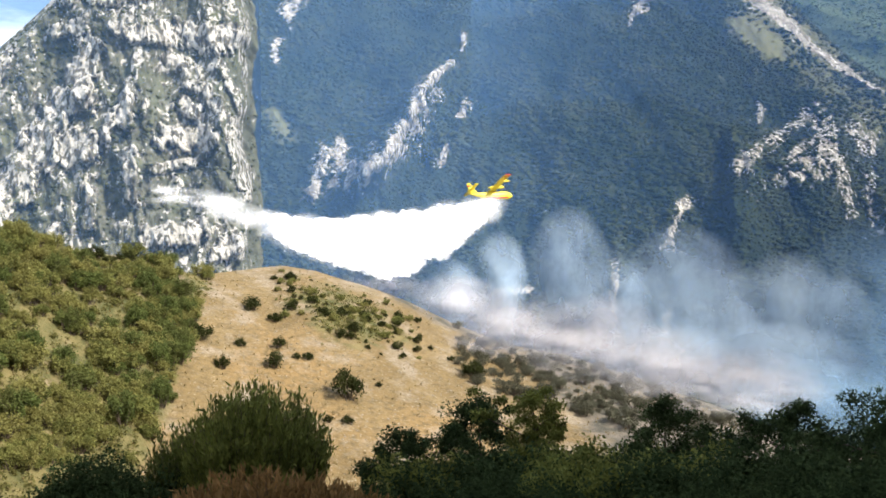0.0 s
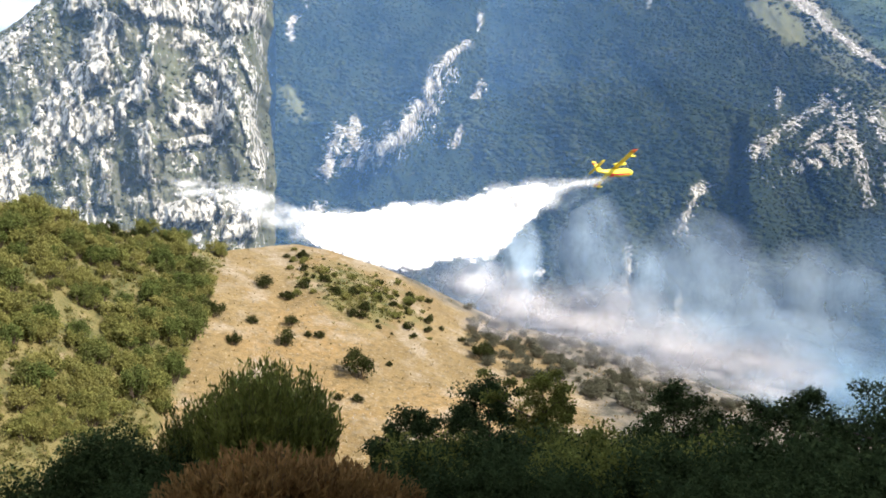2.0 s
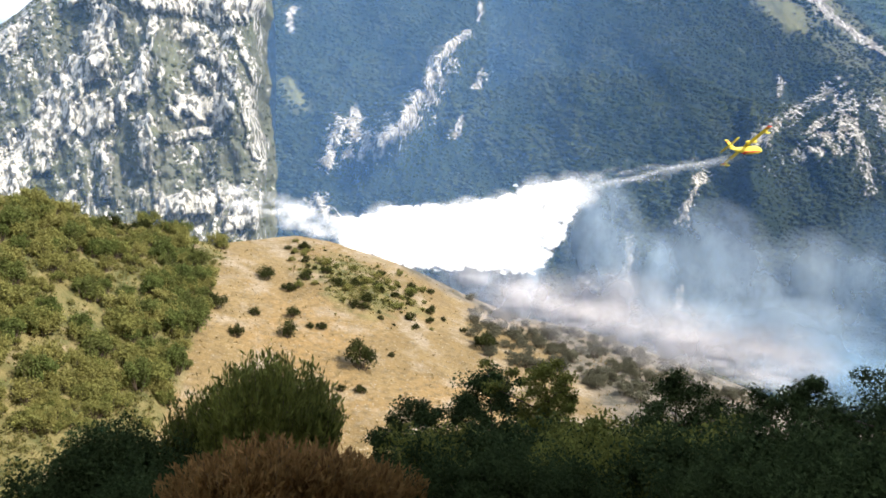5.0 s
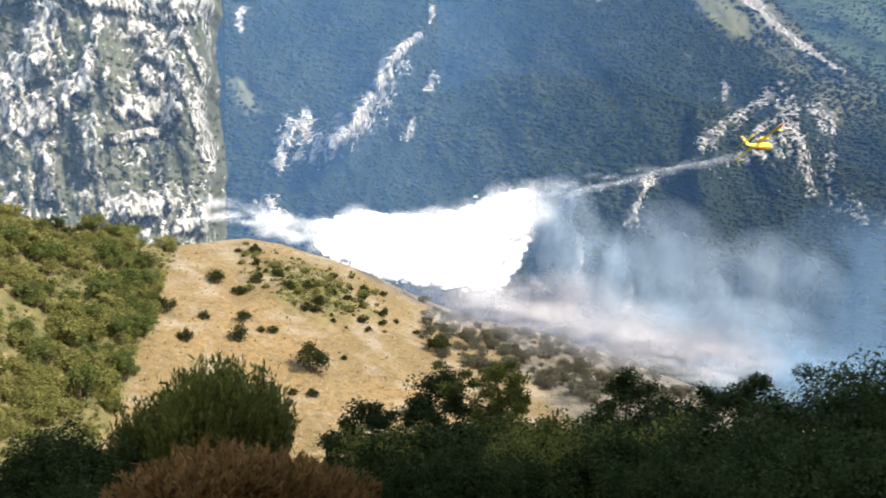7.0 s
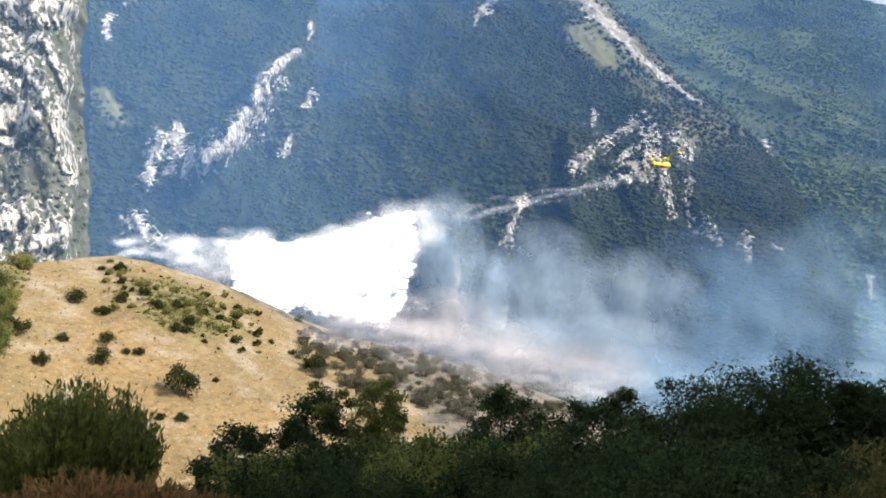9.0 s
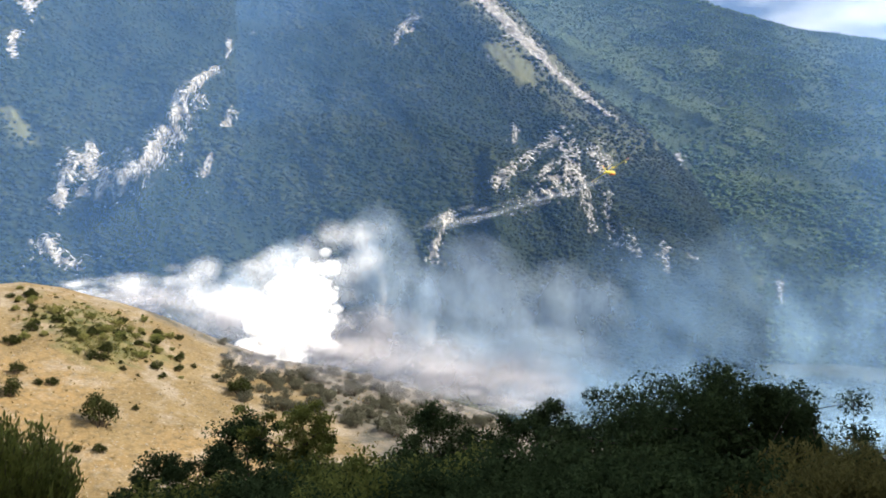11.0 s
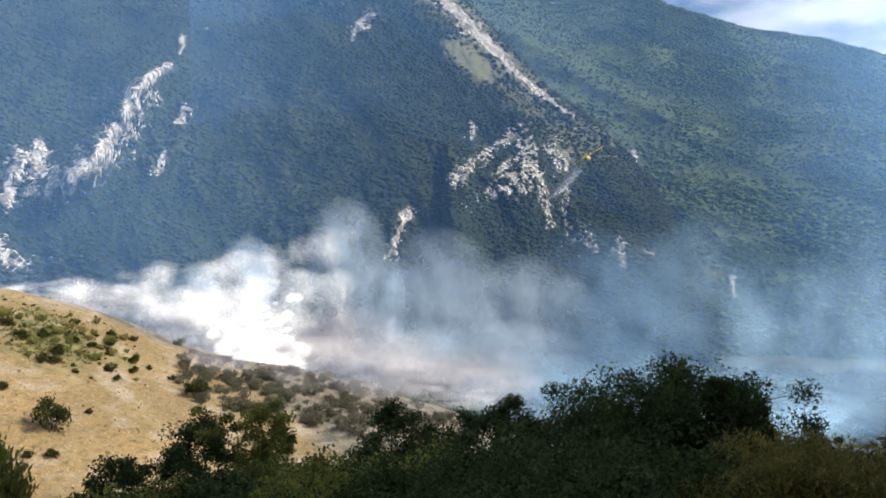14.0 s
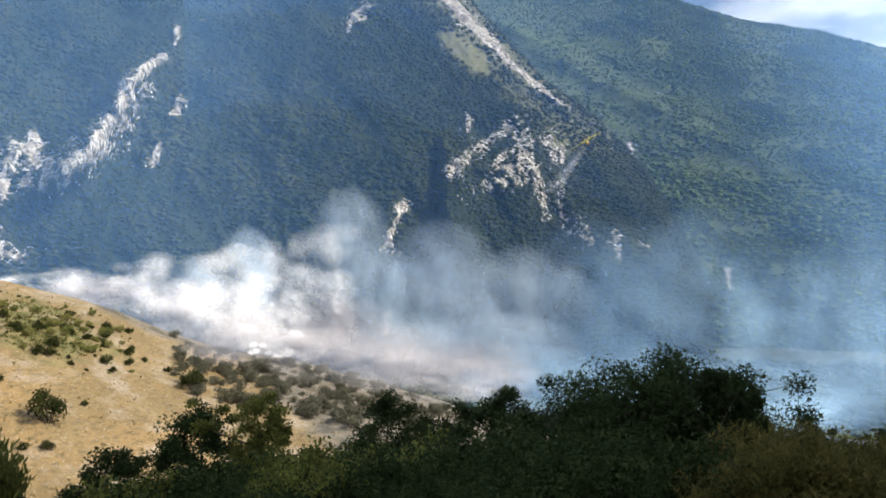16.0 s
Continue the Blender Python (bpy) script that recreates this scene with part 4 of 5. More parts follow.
def build_undergrowth():
    """Low olive and yellowish growth between the bushes of the thicket."""
    rng = np.random.RandomState(77)
    n = 11000
    az, s = -33 + 34 * rng.rand(n), rng.rand(n)
    z, d = hill_z(az, s)
    el = np.degrees(np.arctan2(z - EYE, d))
    keep = (hill_green(az, el) * (0.6 + 0.5 * rng.rand(n)) > 0.42) & (fbm(az * 0.9, s * 10, 79, 3) + 0.6 * rng.rand(n) > 0.05)
    az, d, z = az[keep], d[keep], z[keep]
    a = np.radians(az)
    c = np.stack([d * np.sin(a), d * np.cos(a), z + 0.35], -1)
    r = (0.5 + 1.3 * rng.rand(len(c)) ** 2)[:, None] * np.array([1, 1, 0.8])
    v, f = leaf_cloud(rng, c, r, len(c) * 20, 0.42, 0.6)
    me = mesh_of("undergrowth", v, f, M_LEAF_UNDER)
    tagged(new("undergrowth", me), "low olive and yellowish undergrowth between the bushes", "undergrowth", kind="stuff")


build_undergrowth()


# ---- the aircraft ----
def loft(rings):
    """A closed hull through rings of points."""
    bm = bmesh.new()
    loops = [[bm.verts.new(p) for p in ring] for ring in rings]
    n = len(loops[0])
    for lo, hi in zip(loops, loops[1:]):
        for k in range(n):
            bm.faces.new((lo[k], lo[(k + 1) % n], hi[(k + 1) % n], hi[k]))
    bm.faces.new(loops[0][::-1])
    bm.faces.new(loops[-1])
    bmesh.ops.recalc_face_normals(bm, faces=bm.faces)
    for f in bm.faces:
        f.smooth = True
    return bm


def ring_y(y, zc, w, h, n=14, keel=0.0, power=0.75):
    out = []
    for k in range(n):
        a = 2 * math.pi * k / n
        c, s = math.cos(a), math.sin(a)
        x = w * math.copysign(abs(c) ** power, c)
        z = h * math.copysign(abs(s) ** power, s)
        out.append((x, y, zc + z - (keel if s < -0.9 else 0)))
    return out


def foil(x, y0, y1, z, thick):
    """A wing section from the trailing edge y0 to the leading edge y1."""
    c = y1 - y0
    up = ((0.0, 0.0), (0.35, 0.45), (0.7, 0.5), (0.93, 0.3), (1.0, 0.0), (0.93, -0.22), (0.7, -0.3), (0.35, -0.2))
    return [(x, y0 + c * a, z + thick * b) for a, b in up]


def fin_ring(z, y0, y1, thick):
    c = y1 - y0
    sec = ((0.0, 0.0), (0.35, 0.5), (0.75, 0.5), (1.0, 0.0), (0.75, -0.5), (0.35, -0.5))
    return [(thick * b, y0 + c * a, z) for a, b in sec]


def build_aircraft():
    """A twin-engined high-winged flying boat, nose along +y, 19.8 m long, 28.6 m across."""
    plane = tagged(new("water_bomber"), "yellow and red twin-engined amphibious water bomber in flight", "aircraft")
    body = part("fuselage", loft([ring_y(-9.9, 1.55, 0.12, 0.2), ring_y(-8.0, 1.2, 0.45, 0.6), ring_y(-5.0, 0.65, 0.9, 1.05), ring_y(-1.5, 0.25, 1.25, 1.45, keel=0.2),
                                  ring_y(1.5, 0.2, 1.3, 1.6, keel=0.35), ring_y(5.0, 0.2, 1.3, 1.6, keel=0.4), ring_y(7.3, 0.1, 1.15, 1.45, keel=0.4), ring_y(8.9, -0.15, 0.8, 0.95, keel=0.25),
                                  ring_y(9.9, -0.2, 0.25, 0.35)]), M_YELLOW, plane)
    part("cockpit_glass", loft([ring_y(5.6, 1.45, 0.9, 0.42, 10), ring_y(6.6, 1.35, 0.92, 0.45, 10), ring_y(7.6, 0.95, 0.7, 0.35, 10)]), M_DARK, body, "dark cockpit windows")
    part("belly_stripe", loft([ring_y(-3.0, -0.95, 0.95, 0.28, 10), ring_y(2.0, -1.25, 1.12, 0.42, 10), ring_y(7.2, -1.15, 0.9, 0.42, 10)]), M_RED, body, "red keel band")
    part("wing", loft([foil(-14.3, -0.9, 2.0, 2.05, 0.36), foil(-14.0, -1.2, 2.3, 2.05, 0.5), foil(-4.2, -1.2, 2.3, 2.05, 0.62), foil(4.2, -1.2, 2.3, 2.05, 0.62),
                       foil(14.0, -1.2, 2.3, 2.05, 0.5), foil(14.3, -0.9, 2.0, 2.05, 0.36)]), M_YELLOW, plane)
    for x in (-1, 1):
        part("wing_tip", loft([foil(x * 12.6, -1.24, 2.34, 2.05, 0.56), foil(x * 14.36, -1.0, 2.1, 2.05, 0.46)]), M_RED, plane, "red wing tip")
        nac = part("engine", loft([ring_y(-2.6, 2.35, 0.12, 0.2, 10), ring_y(-0.5, 2.35, 0.5, 0.6, 10), ring_y(2.5, 2.3, 0.62, 0.72, 10), ring_y(4.4, 2.3, 0.5, 0.55, 10), ring_y(5.0, 2.3, 0.2, 0.22, 10)]), M_YELLOW, plane)
        nac.location.x = x * 3.1
        bm = bmesh.new()
        for k in range(4):
            a = k * math.pi / 2 + 0.4
            ca, sa = math.cos(a), math.sin(a)
            q = [Vector((ca * r - sa * w, 4.85 + t, 2.3 + sa * r + ca * w)) for r, w, t in ((0.2, -0.09, -0.04), (0.2, 0.09, 0.04), (1.95, 0.11, 0.02), (1.95, -0.11, -0.02))]
            lo, hi = [bm.verts.new(p) for p in q], [bm.verts.new(p + Vector((0, 0.04, 0))) for p in q]
            bm.faces.new(lo), bm.faces.new(hi[::-1])
            for i in range(4):
                bm.faces.new((lo[i], lo[(i + 1) % 4], hi[(i + 1) % 4], hi[i]))
        part("propeller", bm, M_GREY, nac, "grey four-bladed propeller")
        fl = part("float", loft([ring_y(-1.6, 0.55, 0.08, 0.12, 8), ring_y(-0.2, 0.4, 0.34, 0.36, 8), ring_y(1.2, 0.4, 0.34, 0.38, 8), ring_y(2.2, 0.5, 0.1, 0.14, 8)]), M_YELLOW, plane, "yellow and white wing float")
        fl.location.x = x * 12.0
        part("float_strut", loft([fin_ring(0.7, 0.1, 1.0, 0.12), fin_ring(1.95, 0.1, 1.0, 0.14)]), M_YELLOW, fl)
    part("tail_fin", loft([fin_ring(1.2, -9.9, -5.6, 0.4), fin_ring(3.6, -9.9, -7.1, 0.34), fin_ring(6.2, -10.2, -8.2, 0.24)]), M_YELLOW, plane)
    part("rudder_band", loft([fin_ring(4.6, -10.06, -7.6, 0.345), fin_ring(5.3, -10.1, -7.86, 0.335)]), M_RED, plane, "red band on the fin")
    part("tailplane", loft([foil(-5.4, -9.7, -8.0, 3.3, 0.22), foil(-0.2, -9.9, -7.5, 3.2, 0.32), foil(0.2, -9.9, -7.5, 3.2, 0.32), foil(5.4, -9.7, -8.0, 3.3, 0.22)]), M_YELLOW, plane)
    return plane


aircraft = build_aircraft()
# seconds, azimuth, elevation, distance, heading, climb, bank
FLIGHT = [(0.0, 3.5, 3.8, 326, 64, 5, 24), (0.5, 5.6, 3.85, 331, 63, 5, 25), (1.0, 7.7, 4.0, 336, 63, 6, 26), (1.5, 9.5, 4.1, 340, 62, 6, 28), (2.5, 12.9, 4.35, 346, 61, 7, 30),
          (3.5, 15.9, 4.55, 352, 60, 7, 31), (6.0, 22.05, 5.15, 376, 60, 7, 31), (7.0, 24.0, 5.3, 394, 59, 7, 30), (8.0, 25.4, 5.5, 421, 57, 7, 29), (9.0, 26.5, 5.68, 456, 54, 7, 29),
          (10.2, 27.8, 5.92, 505, 49, 7, 29), (12.5, 29.4, 6.4, 585, 42, 7, 29), (14.5, 30.05, 6.97, 640, 37, 8, 29), (16.0, 30.15, 7.35, 676, 34, 8, 29)]
F_T = [f[0] for f in FLIGHT]


def flight_at(t):
    """The azimuth, elevation and distance of the aircraft."""
    return tuple(float(np.interp(t, F_T, [f[k] for f in FLIGHT])) for k in (1, 2, 3))


def fly():
    walk(aircraft, [(t, pose(*place(az, el, d), climb, -bank, -head)) for t, az, el, d, head, climb, bank in FLIGHT])


# ---- veils of smoke and water ----
def veil_mesh(name, w, h, depth, material, seed, layers=3):
    """Billowing sheets, one behind another, across x and up z."""
    rng = np.random.RandomState(seed)
    V, F, U = [], [], []
    n = 15
    for k in range(layers):
        u, v = np.meshgrid(np.linspace(0, 1, n), np.linspace(0, 1, n))
        sx, sz = w * (0.75 + 0.3 * rng.rand()), h * (0.75 + 0.3 * rng.rand())
        y = depth * ((k + 0.5) / layers - 0.5) + 0.25 * depth * fbm(u * 3 + rng.rand() * 50, v * 3 + rng.rand() * 50, seed + k, 3) + 0.3 * depth * ((2 * u - 1) ** 2 + (2 * v - 1) ** 2)
        x = (u - 0.5) * sx + 0.12 * w * (rng.rand() - 0.5)
        z = (v - 0.5) * sz + 0.12 * h * (rng.rand() - 0.5)
        F.append(lattice(n, n) + len(V) * n * n)
        V.append(np.stack([x, y, z], -1).reshape(-1, 3))
        U.append(np.stack([u, v], -1).reshape(-1, 2))
    return mesh_of(name, np.concatenate(V), np.concatenate(F), material, True, uv=np.concatenate(U))


SMOKES = []


def smoke(name, az, el, dist, w, h, material, seed, drift, label, layers=2):
    """A plume w degrees wide and h high, that drifts by (az, el) degrees over the clip."""
    k = dist * math.pi / 180
    ob = tagged(new(name), label, "smoke", "smoke over the fire")
    for i in range(layers):
        part_mesh("billow", veil_mesh("billow", 1.2 * w * k, 1.15 * h * k, 12.0, material, seed + 50 * i, 1), ob).location.y = 9.0 * i
    SMOKES.append((ob, az, el, dist, drift))
    return ob


BLUE, LOW = "thin blue wood smoke rising from the slope", "pale grey smoke hugging the burning ground"
COLUMNS = [(0.6, -3.4, 326, 4.4, 5.6, 1.6, 0.5), (4.0, -2.4, 330, 4.4, 7.6, 2.0, 0.6), (8.5, -1.6, 345, 6.4, 10.0, 4.2, 1.6), (12.4, -4.0, 350, 6.0, 8.0, 3.0, 0.8), (16.4, -3.6, 360, 7.4, 10.0, 3.0, 0.6),
           (19.6, -5.4, 370, 8.0, 9.0, 2.5, 0.5), (23.6, -5.0, 380, 9.0, 9.5, 2.0, 0.5), (28.0, -3.6, 390, 9.0, 11.0, 2.0, 0.5), (32.0, -4.2, 400, 9.0, 11.0, 1.5, 0.4),
           (37.0, -3.4, 410, 9.0, 12.5, 1.2, 0.5), (42.0, -4.6, 420, 9.0, 11.5, 1.0, 0.4), (47.0, -4.6, 430, 9.0, 11.0, 1.0, 0.3), (52.0, -5.0, 430, 10.0, 10.0, 1.0, 0.3)]
for k, (az, el, dist, w, h, da, de) in enumerate(COLUMNS):
    smoke("smoke_plume", az, el, dist, w, h, M_SMOKE if az < 25 else M_SMOKE_THIN, 200 + k, (da, de), BLUE)
BANKS = [(16.0, -7.4, 330, 10.0, 5.5, 1.5, 0.3), (22.0, -8.2, 320, 12.0, 6.5, 1.5, 0.3), (29.0, -8.6, 310, 13.0, 7.0, 1.2, 0.3), (36.0, -8.6, 300, 13.0, 7.5, 1.0, 0.3),
         (43.0, -9.0, 290, 13.0, 7.5, 1.0, 0.3), (50.0, -9.0, 290, 13.0, 7.0, 1.0, 0.3), (26.0, -10.4, 190, 12.0, 4.5, 0.8, 0.2), (34.0, -10.2, 190, 13.0, 5.0, 0.8, 0.2), (43.0, -10.4, 180, 14.0, 5.0, 0.8, 0.2), (47.0, -11.0, 150, 12.0, 3.6, 0.6, 0.1), (38.0, -11.0, 155, 12.0, 3.6, 0.6, 0.1)]
for k, (az, el, dist, w, h, da, de) in enumerate(BANKS):
    smoke("smoke_bank", az, el, dist, w, h, M_SMOKE_BANK if az < 25 else M_SMOKE_THIN, 220 + k, (da, de), "broad pale blue bank of smoke over the valley")
LOWS = [(-4.5, -2.7, 300, 8.0, 2.6, 1.0, 0.1), (0.5, -4.0, 300, 8.0, 4.0, 1.0, 0.2), (5.5, -5.4, 300, 9.0, 5.0, 1.0, 0.2), (10.5, -6.4, 300, 9.0, 5.6, 1.0, 0.2),
        (15.5, -7.8, 305, 9.0, 5.6, 1.0, 0.2), (20.0, -9.0, 300, 9.0, 5.0, 1.0, 0.2), (4.5, -6.2, 228, 8.0, 3.6, 1.0, 0.2), (9.5, -7.4, 225, 8.0, 3.8, 1.0, 0.2), (14.5, -8.8, 222, 8.0, 3.8, 1.0, 0.2), (18.5, -9.4, 224, 9.0, 3.8, 0.8, 0.2), (22.5, -10.0, 205, 9.0, 3.6, 0.8, 0.2)]
for k, (az, el, dist, w, h, da, de) in enumerate(LOWS):
    smoke("ground_smoke", az, el, dist, w, h, M_SMOKE_LOW, 240 + k, (da, de), LOW)


# the falling water: at each time its azimuths, its upper rim and its lower rim, in degrees
PLUME = []


def plume_key(t, az, top, low):
    u = np.linspace(0, 1, 25)
    way = az[0] + (az[-1] - az[0]) * u
    PLUME.append((t, way, np.interp(way, az, top), np.interp(way, az, low)))


plume_key(0.0, [-20.1, -16.4, -13.3, -10.6, -7.4, -4.8, -2.7, -1.8, -0.4, 1.9, 3.5], [4.4, 3.9, 3.0, 2.2, 2.1, 2.5, 2.7, 2.8, 3.0, 3.3, 3.6], [3.5, 2.6, 1.4, 0.0, -1.2, -1.9, -2.4, -0.4, -0.9, 1.1, 2.8])
plume_key(1.5, [-20.2, -16.1, -13.4, -11.1, -7.5, -4.3, -1.9, -0.6, 1.4, 3.4, 6.2], [3.5, 3.2, 2.3, 1.4, 1.0, 2.1, 1.7, 2.0, 2.8, 3.2, 3.5], [2.5, 1.7, 0.5, -0.6, -2.0, -2.8, -2.5, -1.4, -2.0, 0.0, 2.6])
plume_key(3.0, [-18.5, -15.1, -12.4, -9.2, -6.0, -2.8, -0.3, 2.1, 3.3, 4.9, 6.5, 8.1], [2.8, 2.1, 1.8, 0.5, 0.9, 1.6, 1.6, 2.2, 2.7, 3.0, 3.1, 3.5], [1.9, 1.2, -0.6, -1.9, -2.9, -3.3, -2.3, -3.0, -3.4, -1.6, 0.7, 2.3])
plume_key(6.0, [-15.6, -12.9, -9.4, -6.2, -3.8, 0.3, 3.1, 5.5, 7.3, 8.3, 9.9], [2.4, 1.7, 0.1, 0.0, 1.0, 0.8, 1.4, 2.3, 2.7, 2.8, 2.9], [0.7, -0.5, -1.3, -2.7, -3.5, -3.7, -4.0, -4.2, -3.6, -0.3, 1.7])
plume_key(7.5, [-13.8, -9.7, -5.9, -3.5, -1.1, 2.1, 4.5, 7.0, 8.2, 9.8], [1.6, 0.5, 0.2, 0.8, 0.4, 0.5, 1.3, 2.2, 2.4, 2.6], [0.0, -0.9, -2.0, -3.4, -4.2, -4.8, -5.2, -4.9, -2.0, 0.8])
plume_key(9.0, [-11.3, -7.1, -3.3, -0.2, 2.9, 5.3, 7.7, 8.5, 10.6], [0.1, -0.1, 0.6, -0.1, 0.3, 1.6, 2.2, 2.4, 2.3], [-1.1, -1.8, -2.9, -4.1, -5.3, -5.7, -5.9, -2.8, 0.9])
plume_key(10.2, [-9.0, -5.0, -1.3, 2.5, 4.9, 7.3, 8.9, 9.7, 11.3], [-0.9, -0.9, 0.1, -0.3, 0.6, 1.8, 2.2, 2.2, 2.0], [-1.8, -3.0, -4.2, -5.2, -5.8, -6.3, -6.1, -1.4, 0.6])
plume_key(12.5, [-9.0, -3.6, 0.0, 3.7, 6.8, 9.1, 10.5, 11.9], [-1.5, -1.6, -1.2, -0.3, 0.8, 1.2, 2.0, 2.2], [-2.2, -3.5, -4.8, -6.0, -6.5, -6.8, -4.8, -1.2])
plume_key(14.5, [-9.8, -4.8, -0.2, 3.5, 6.5, 8.9, 10.5, 12.5], [-1.3, -1.4, -0.8, -0.5, -0.1, 0.2, 1.0, 1.4], [-2.0, -4.0, -5.7, -6.7, -7.2, -7.3, -5.8, -2.7])
plume_key(16.0, [-9.8, -4.8, -0.2, 3.5, 6.5, 8.9, 10.5, 12.8], [-1.3, -1.4, -0.9, -0.6, -0.3, -0.1, 0.7, 1.1], [-2.0, -4.0, -5.7, -6.7, -7.2, -7.3, -6.2, -3.5])
P_T = [p[0] for p in PLUME]
# where the dense water starts and ends along the plume, and where the thin stream behind the aircraft begins
DENSE_T, DENSE_FROM, DENSE_TO = [0, 3, 6, 9, 12.5, 16], [0.35, 0.34, 0.32, 0.34, 0.52, 0.58], [1.0, 0.97, 0.95, 0.93, 0.90, 0.86]
TAIL_T, TAIL_AZ, TAIL_EL = [0, 1.5, 3, 6, 7.5, 9, 10.2, 12.5, 14.5, 16], [1.5, 4.2, 6.6, 9.4, 10.2, 11.8, 13.0, 27.0, 27.3, 27.2], [3.0, 2.9, 2.9, 2.5, 2.1, 2.0, 2.2, 4.7, 4.2, 4.2]


def plume_at(t, u):
    """Azimuth, upper rim and lower rim at the share u of the plume's length."""
    grid = np.linspace(0, 1, 25)
    return tuple(float(np.interp(t, P_T, [np.interp(u, grid, p[k]) for p in PLUME])) for k in (1, 2, 3))


SIZES = {"burst": ((12.0, 9.0), (8.0, 5.6), (5.0, 3.2)), "mist": ((16.0, 10.0), (12.0, 6.0), (9.0, 3.6))}
SHEETS = {}
for kind, material in (("burst", M_BURST), ("mist", M_MIST)):
    for size, (w, h) in enumerate(SIZES[kind]):
        SHEETS[kind, size] = [veil_mesh("water_" + kind, w, h, 1.2, M_MIST_THIN if kind == "mist" and size else material, 300 + 10 * size + k, 1) for k in range(4)]
SPRAYS = [veil_mesh("water_spray", 4.2, 2.4, 0.5, M_SPRAY, 350 + k, 1) for k in range(4)]
TRAILS = [veil_mesh("water_trail", 13, 2.6, 1.0, M_TRAIL, 360 + k, 1) for k in range(3)]
BURST, SPRAY, MIST, TRAIL = "dense white burst of falling water", "ragged white spray at the rim of the falling water", "white water mist hanging in the air", "thin white water trail behind the aircraft"
rngw = np.random.RandomState(91)
WATER = []


def water(name, label, mesh, kind, u, v, half, depth):
    WATER.append((tagged(new(name, mesh), label, "water", "falling water"), kind, u, v, half, depth, rngw.rand() * 24 - 12, rngw.rand(), np.clip(rngw.randn(2), -2, 2)))


def room(u):
    """Height in metres of the dense plume at the share u of its length, where it is least."""
    tall_at = []
    for t in (0.0, 3.0, 6.0):
        a, b = np.interp(t, DENSE_T, DENSE_FROM), np.interp(t, DENSE_T, DENSE_TO)
        _, top, low = plume_at(t, a + (b - a) * u)
        tall_at.append((top - low) * 5.2)
    return min(tall_at)


for k in range(400):
    u = 1 - float(rngw.rand()) ** 1.35
    size = 0 if room(u) > 15 else 1 if room(u) > 8 else 2
    water("water_burst", BURST, SHEETS["burst", size][k % 4], "dense", u, float(rngw.rand()), 0.26 * SIZES["burst"][size][1] / 5.2, float(rngw.rand() * 3.0))
HEARTS = [veil_mesh("water_mist", 11.0, 7.5, 1.5, M_MIST, 370 + k, 1) for k in range(4)]
for k in range(115):
    water("water_mist", "bright white heart of the hanging water mist", HEARTS[k % 4], "heart", 1 - float(rngw.rand()) ** 1.35, 0.2 + 0.6 * float(rngw.rand()), 0.4, 1.0 + float(rngw.rand() * 4.0))
for k in range(230):
    u, low = float(rngw.rand()) ** 0.9, k % 5 > 1
    water("water_spray", SPRAY, SPRAYS[k % 4], "dense", u, (0.03 if low else 0.95) + 0.05 * float(rngw.randn()), 0.14, float(rngw.rand() * 1.0))
for k in range(210):
    u = float(rngw.rand()) if k % 4 else 0.45 * float(rngw.rand()) ** 0.6
    size = 2 if u < 0.15 else 1 if u < 0.4 else 0
    water("water_mist", MIST, SHEETS["mist", size][k % 4], "mist", u, float(rngw.rand()), 0.22 * SIZES["mist"][size][1] / 5.2, float(rngw.rand() * 9.0))
for k in range(64):
    water("water_trail", TRAIL, TRAILS[k % 3], "trail", (k + 0.5) / 64, float(rngw.randn()), 0.0, float(rngw.rand() * 2.0))


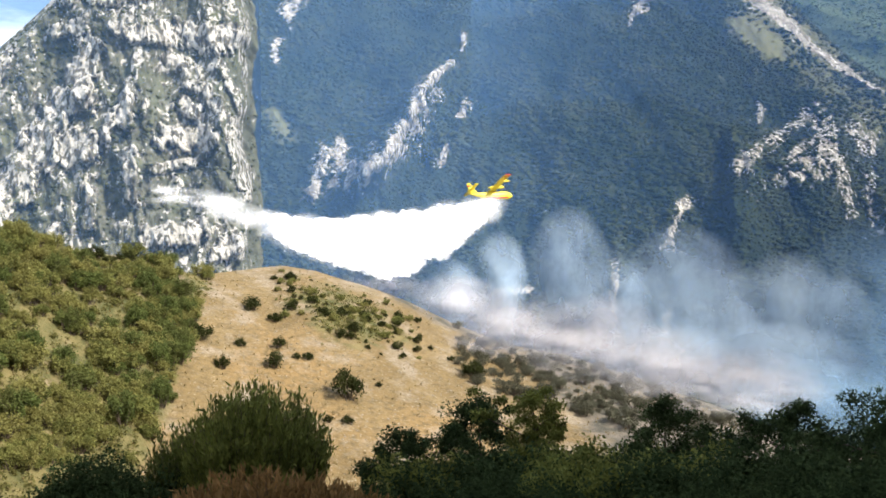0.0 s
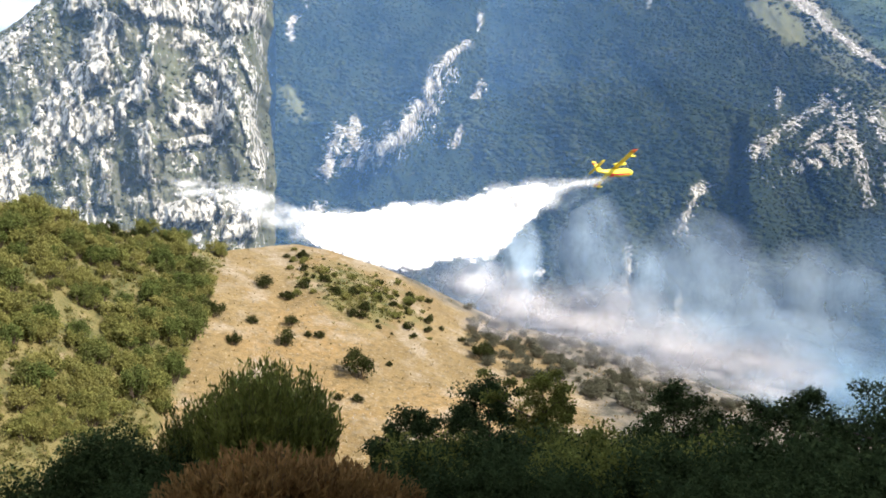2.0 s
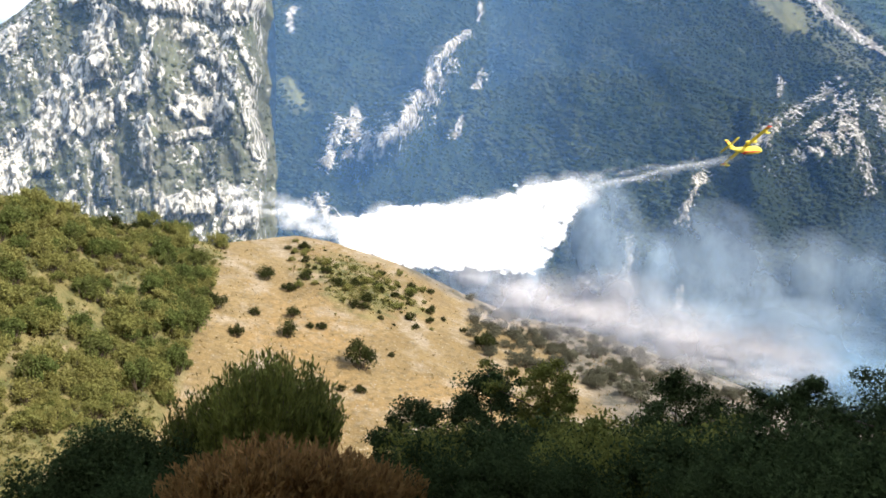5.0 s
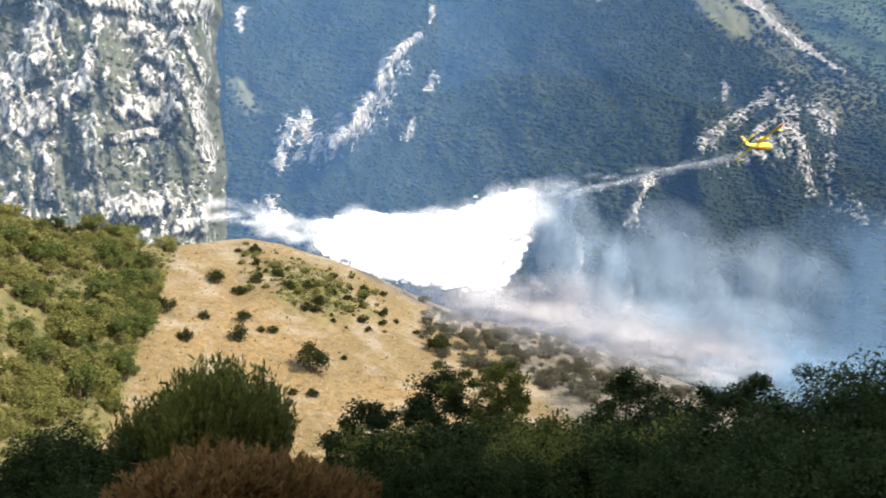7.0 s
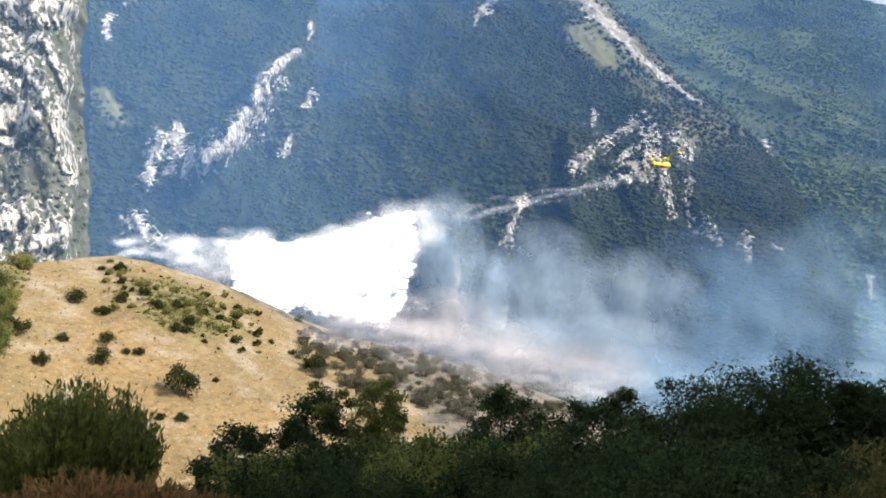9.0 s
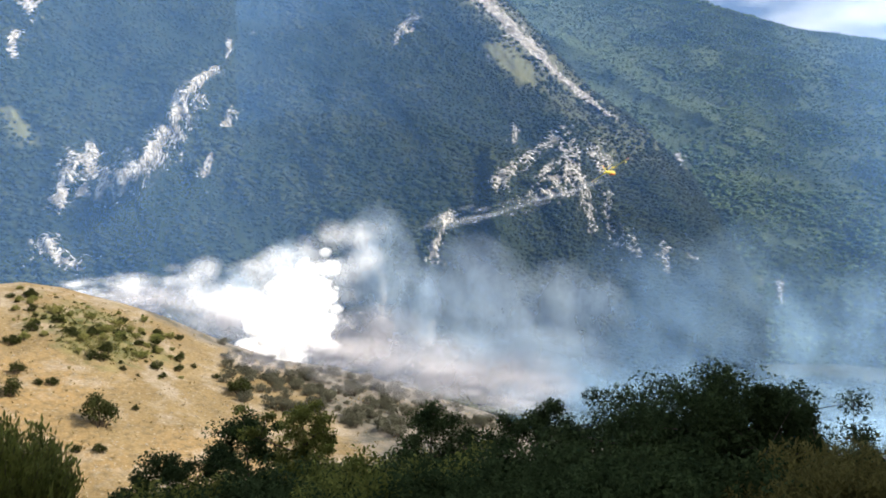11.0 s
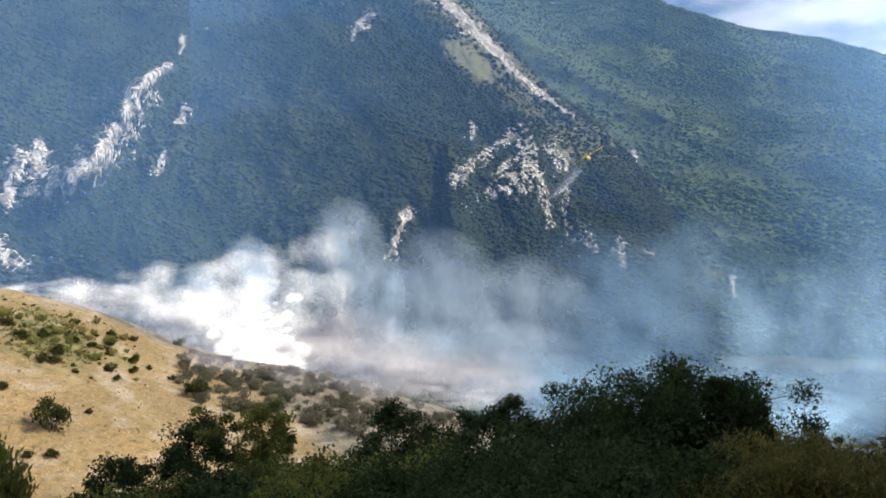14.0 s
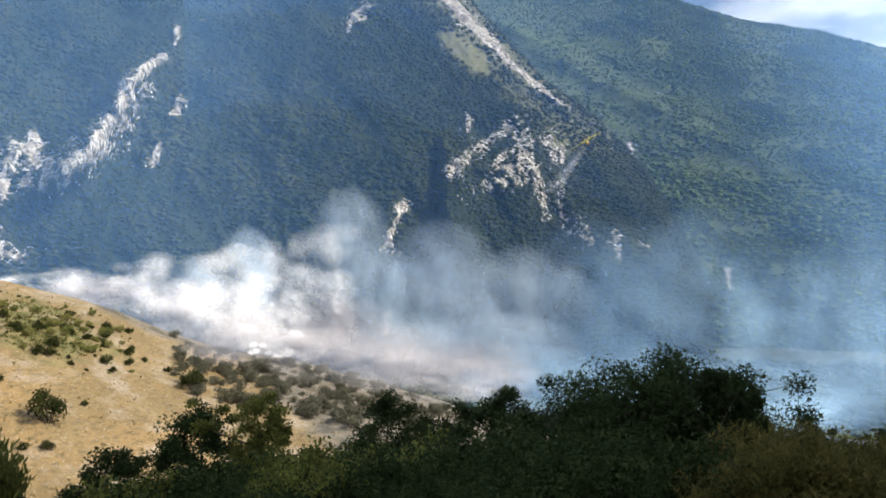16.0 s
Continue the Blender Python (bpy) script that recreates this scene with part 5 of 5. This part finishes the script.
def water_at(piece, t):
    """The plume spreads and sinks as a whole, and each piece keeps its share of it; the trail is drawn out behind the aircraft."""
    _, kind, u, v, half, depth, spin, lot, swing = piece
    if kind == "trail":
        az, el, dist = flight_at(t)
        a, e = float(np.interp(t, TAIL_T, TAIL_AZ)), float(np.interp(t, TAIL_T, TAIL_EL))
        share = u ** 0.85
        bow = 0.9 * share * (1 - share) * max(0.0, t - 9) / 7 * (az - a) / 3.0
        wide = (0.10 + 0.30 * (1 - share) * min(1.0, 0.35 + t / 6)) * min(1.0, (az - a) / 4)
        near = dist if t > 11.5 else 300 + (dist - 300) * share
        return place(a + (az - 0.6 - a) * share + bow, e + (el - 0.5 - e) * share + wide * v - bow, near + depth)
    lands = 6.7 + 5.1 * u + 1.9 * abs(spin) / 12 if kind == "dense" or lot < (0.0 if kind == "heart" else 0.2) else 99.0
    if kind in ("dense", "heart"):
        a, b = np.interp(t, DENSE_T, DENSE_FROM), np.interp(t, DENSE_T, DENSE_TO)
        u = float(a + (b - a) * u)
        # towards the end the water that still hangs gathers to a soft heart
        gather = 0.9 * float(smooth(t, 8.5, 13.0))
        u += (0.71 + 0.075 * swing[0] - u) * gather
        v += (0.35 + 0.23 * swing[1] - v) * gather
    az, top, low = plume_at(t, u)
    if kind == "mist":
        top, low = top + 0.15 + 0.06 * t * min(1.0, u * 1.6), low - 0.3
    gap = min(half, 0.45 * (top - low))
    # much of the water comes down on the far side of the hill, first where it was let go first
    fall = 1.4 * max(0.0, t - lands)
    return place(az, max(low + gap + (top - low - 2 * gap) * v - fall, low - 3.0), 298 + depth + (6 if kind == "mist" else 0))


def drift_smoke():
    for ob, az, el, dist, (da, de) in SMOKES:
        walk(ob, [(t, pose(*place(az + da * t / 16, el + de * t / 16, dist), 0, 0, -az)) for t in (0.0, 8.0, 16.0)])


def fall_water():
    times = [0.0, 0.75, 1.5, 2.25, 3.0, 4.5, 6.0, 7.5, 9.0, 10.2, 11.4, 12.5, 13.5, 14.5, 16.0]
    for piece in WATER:
        rows = []
        for t in times:
            p = water_at(piece, t)
            head = math.degrees(math.atan2(p.x, p.y))
            slant = -10 if piece[1] == "trail" else piece[6]
            rows.append((t, pose(p.x, p.y, p.z, 0, slant, -head)))
        walk(piece[0], rows)


def motions():
    fly()
    drift_smoke()
    fall_water()


motions()
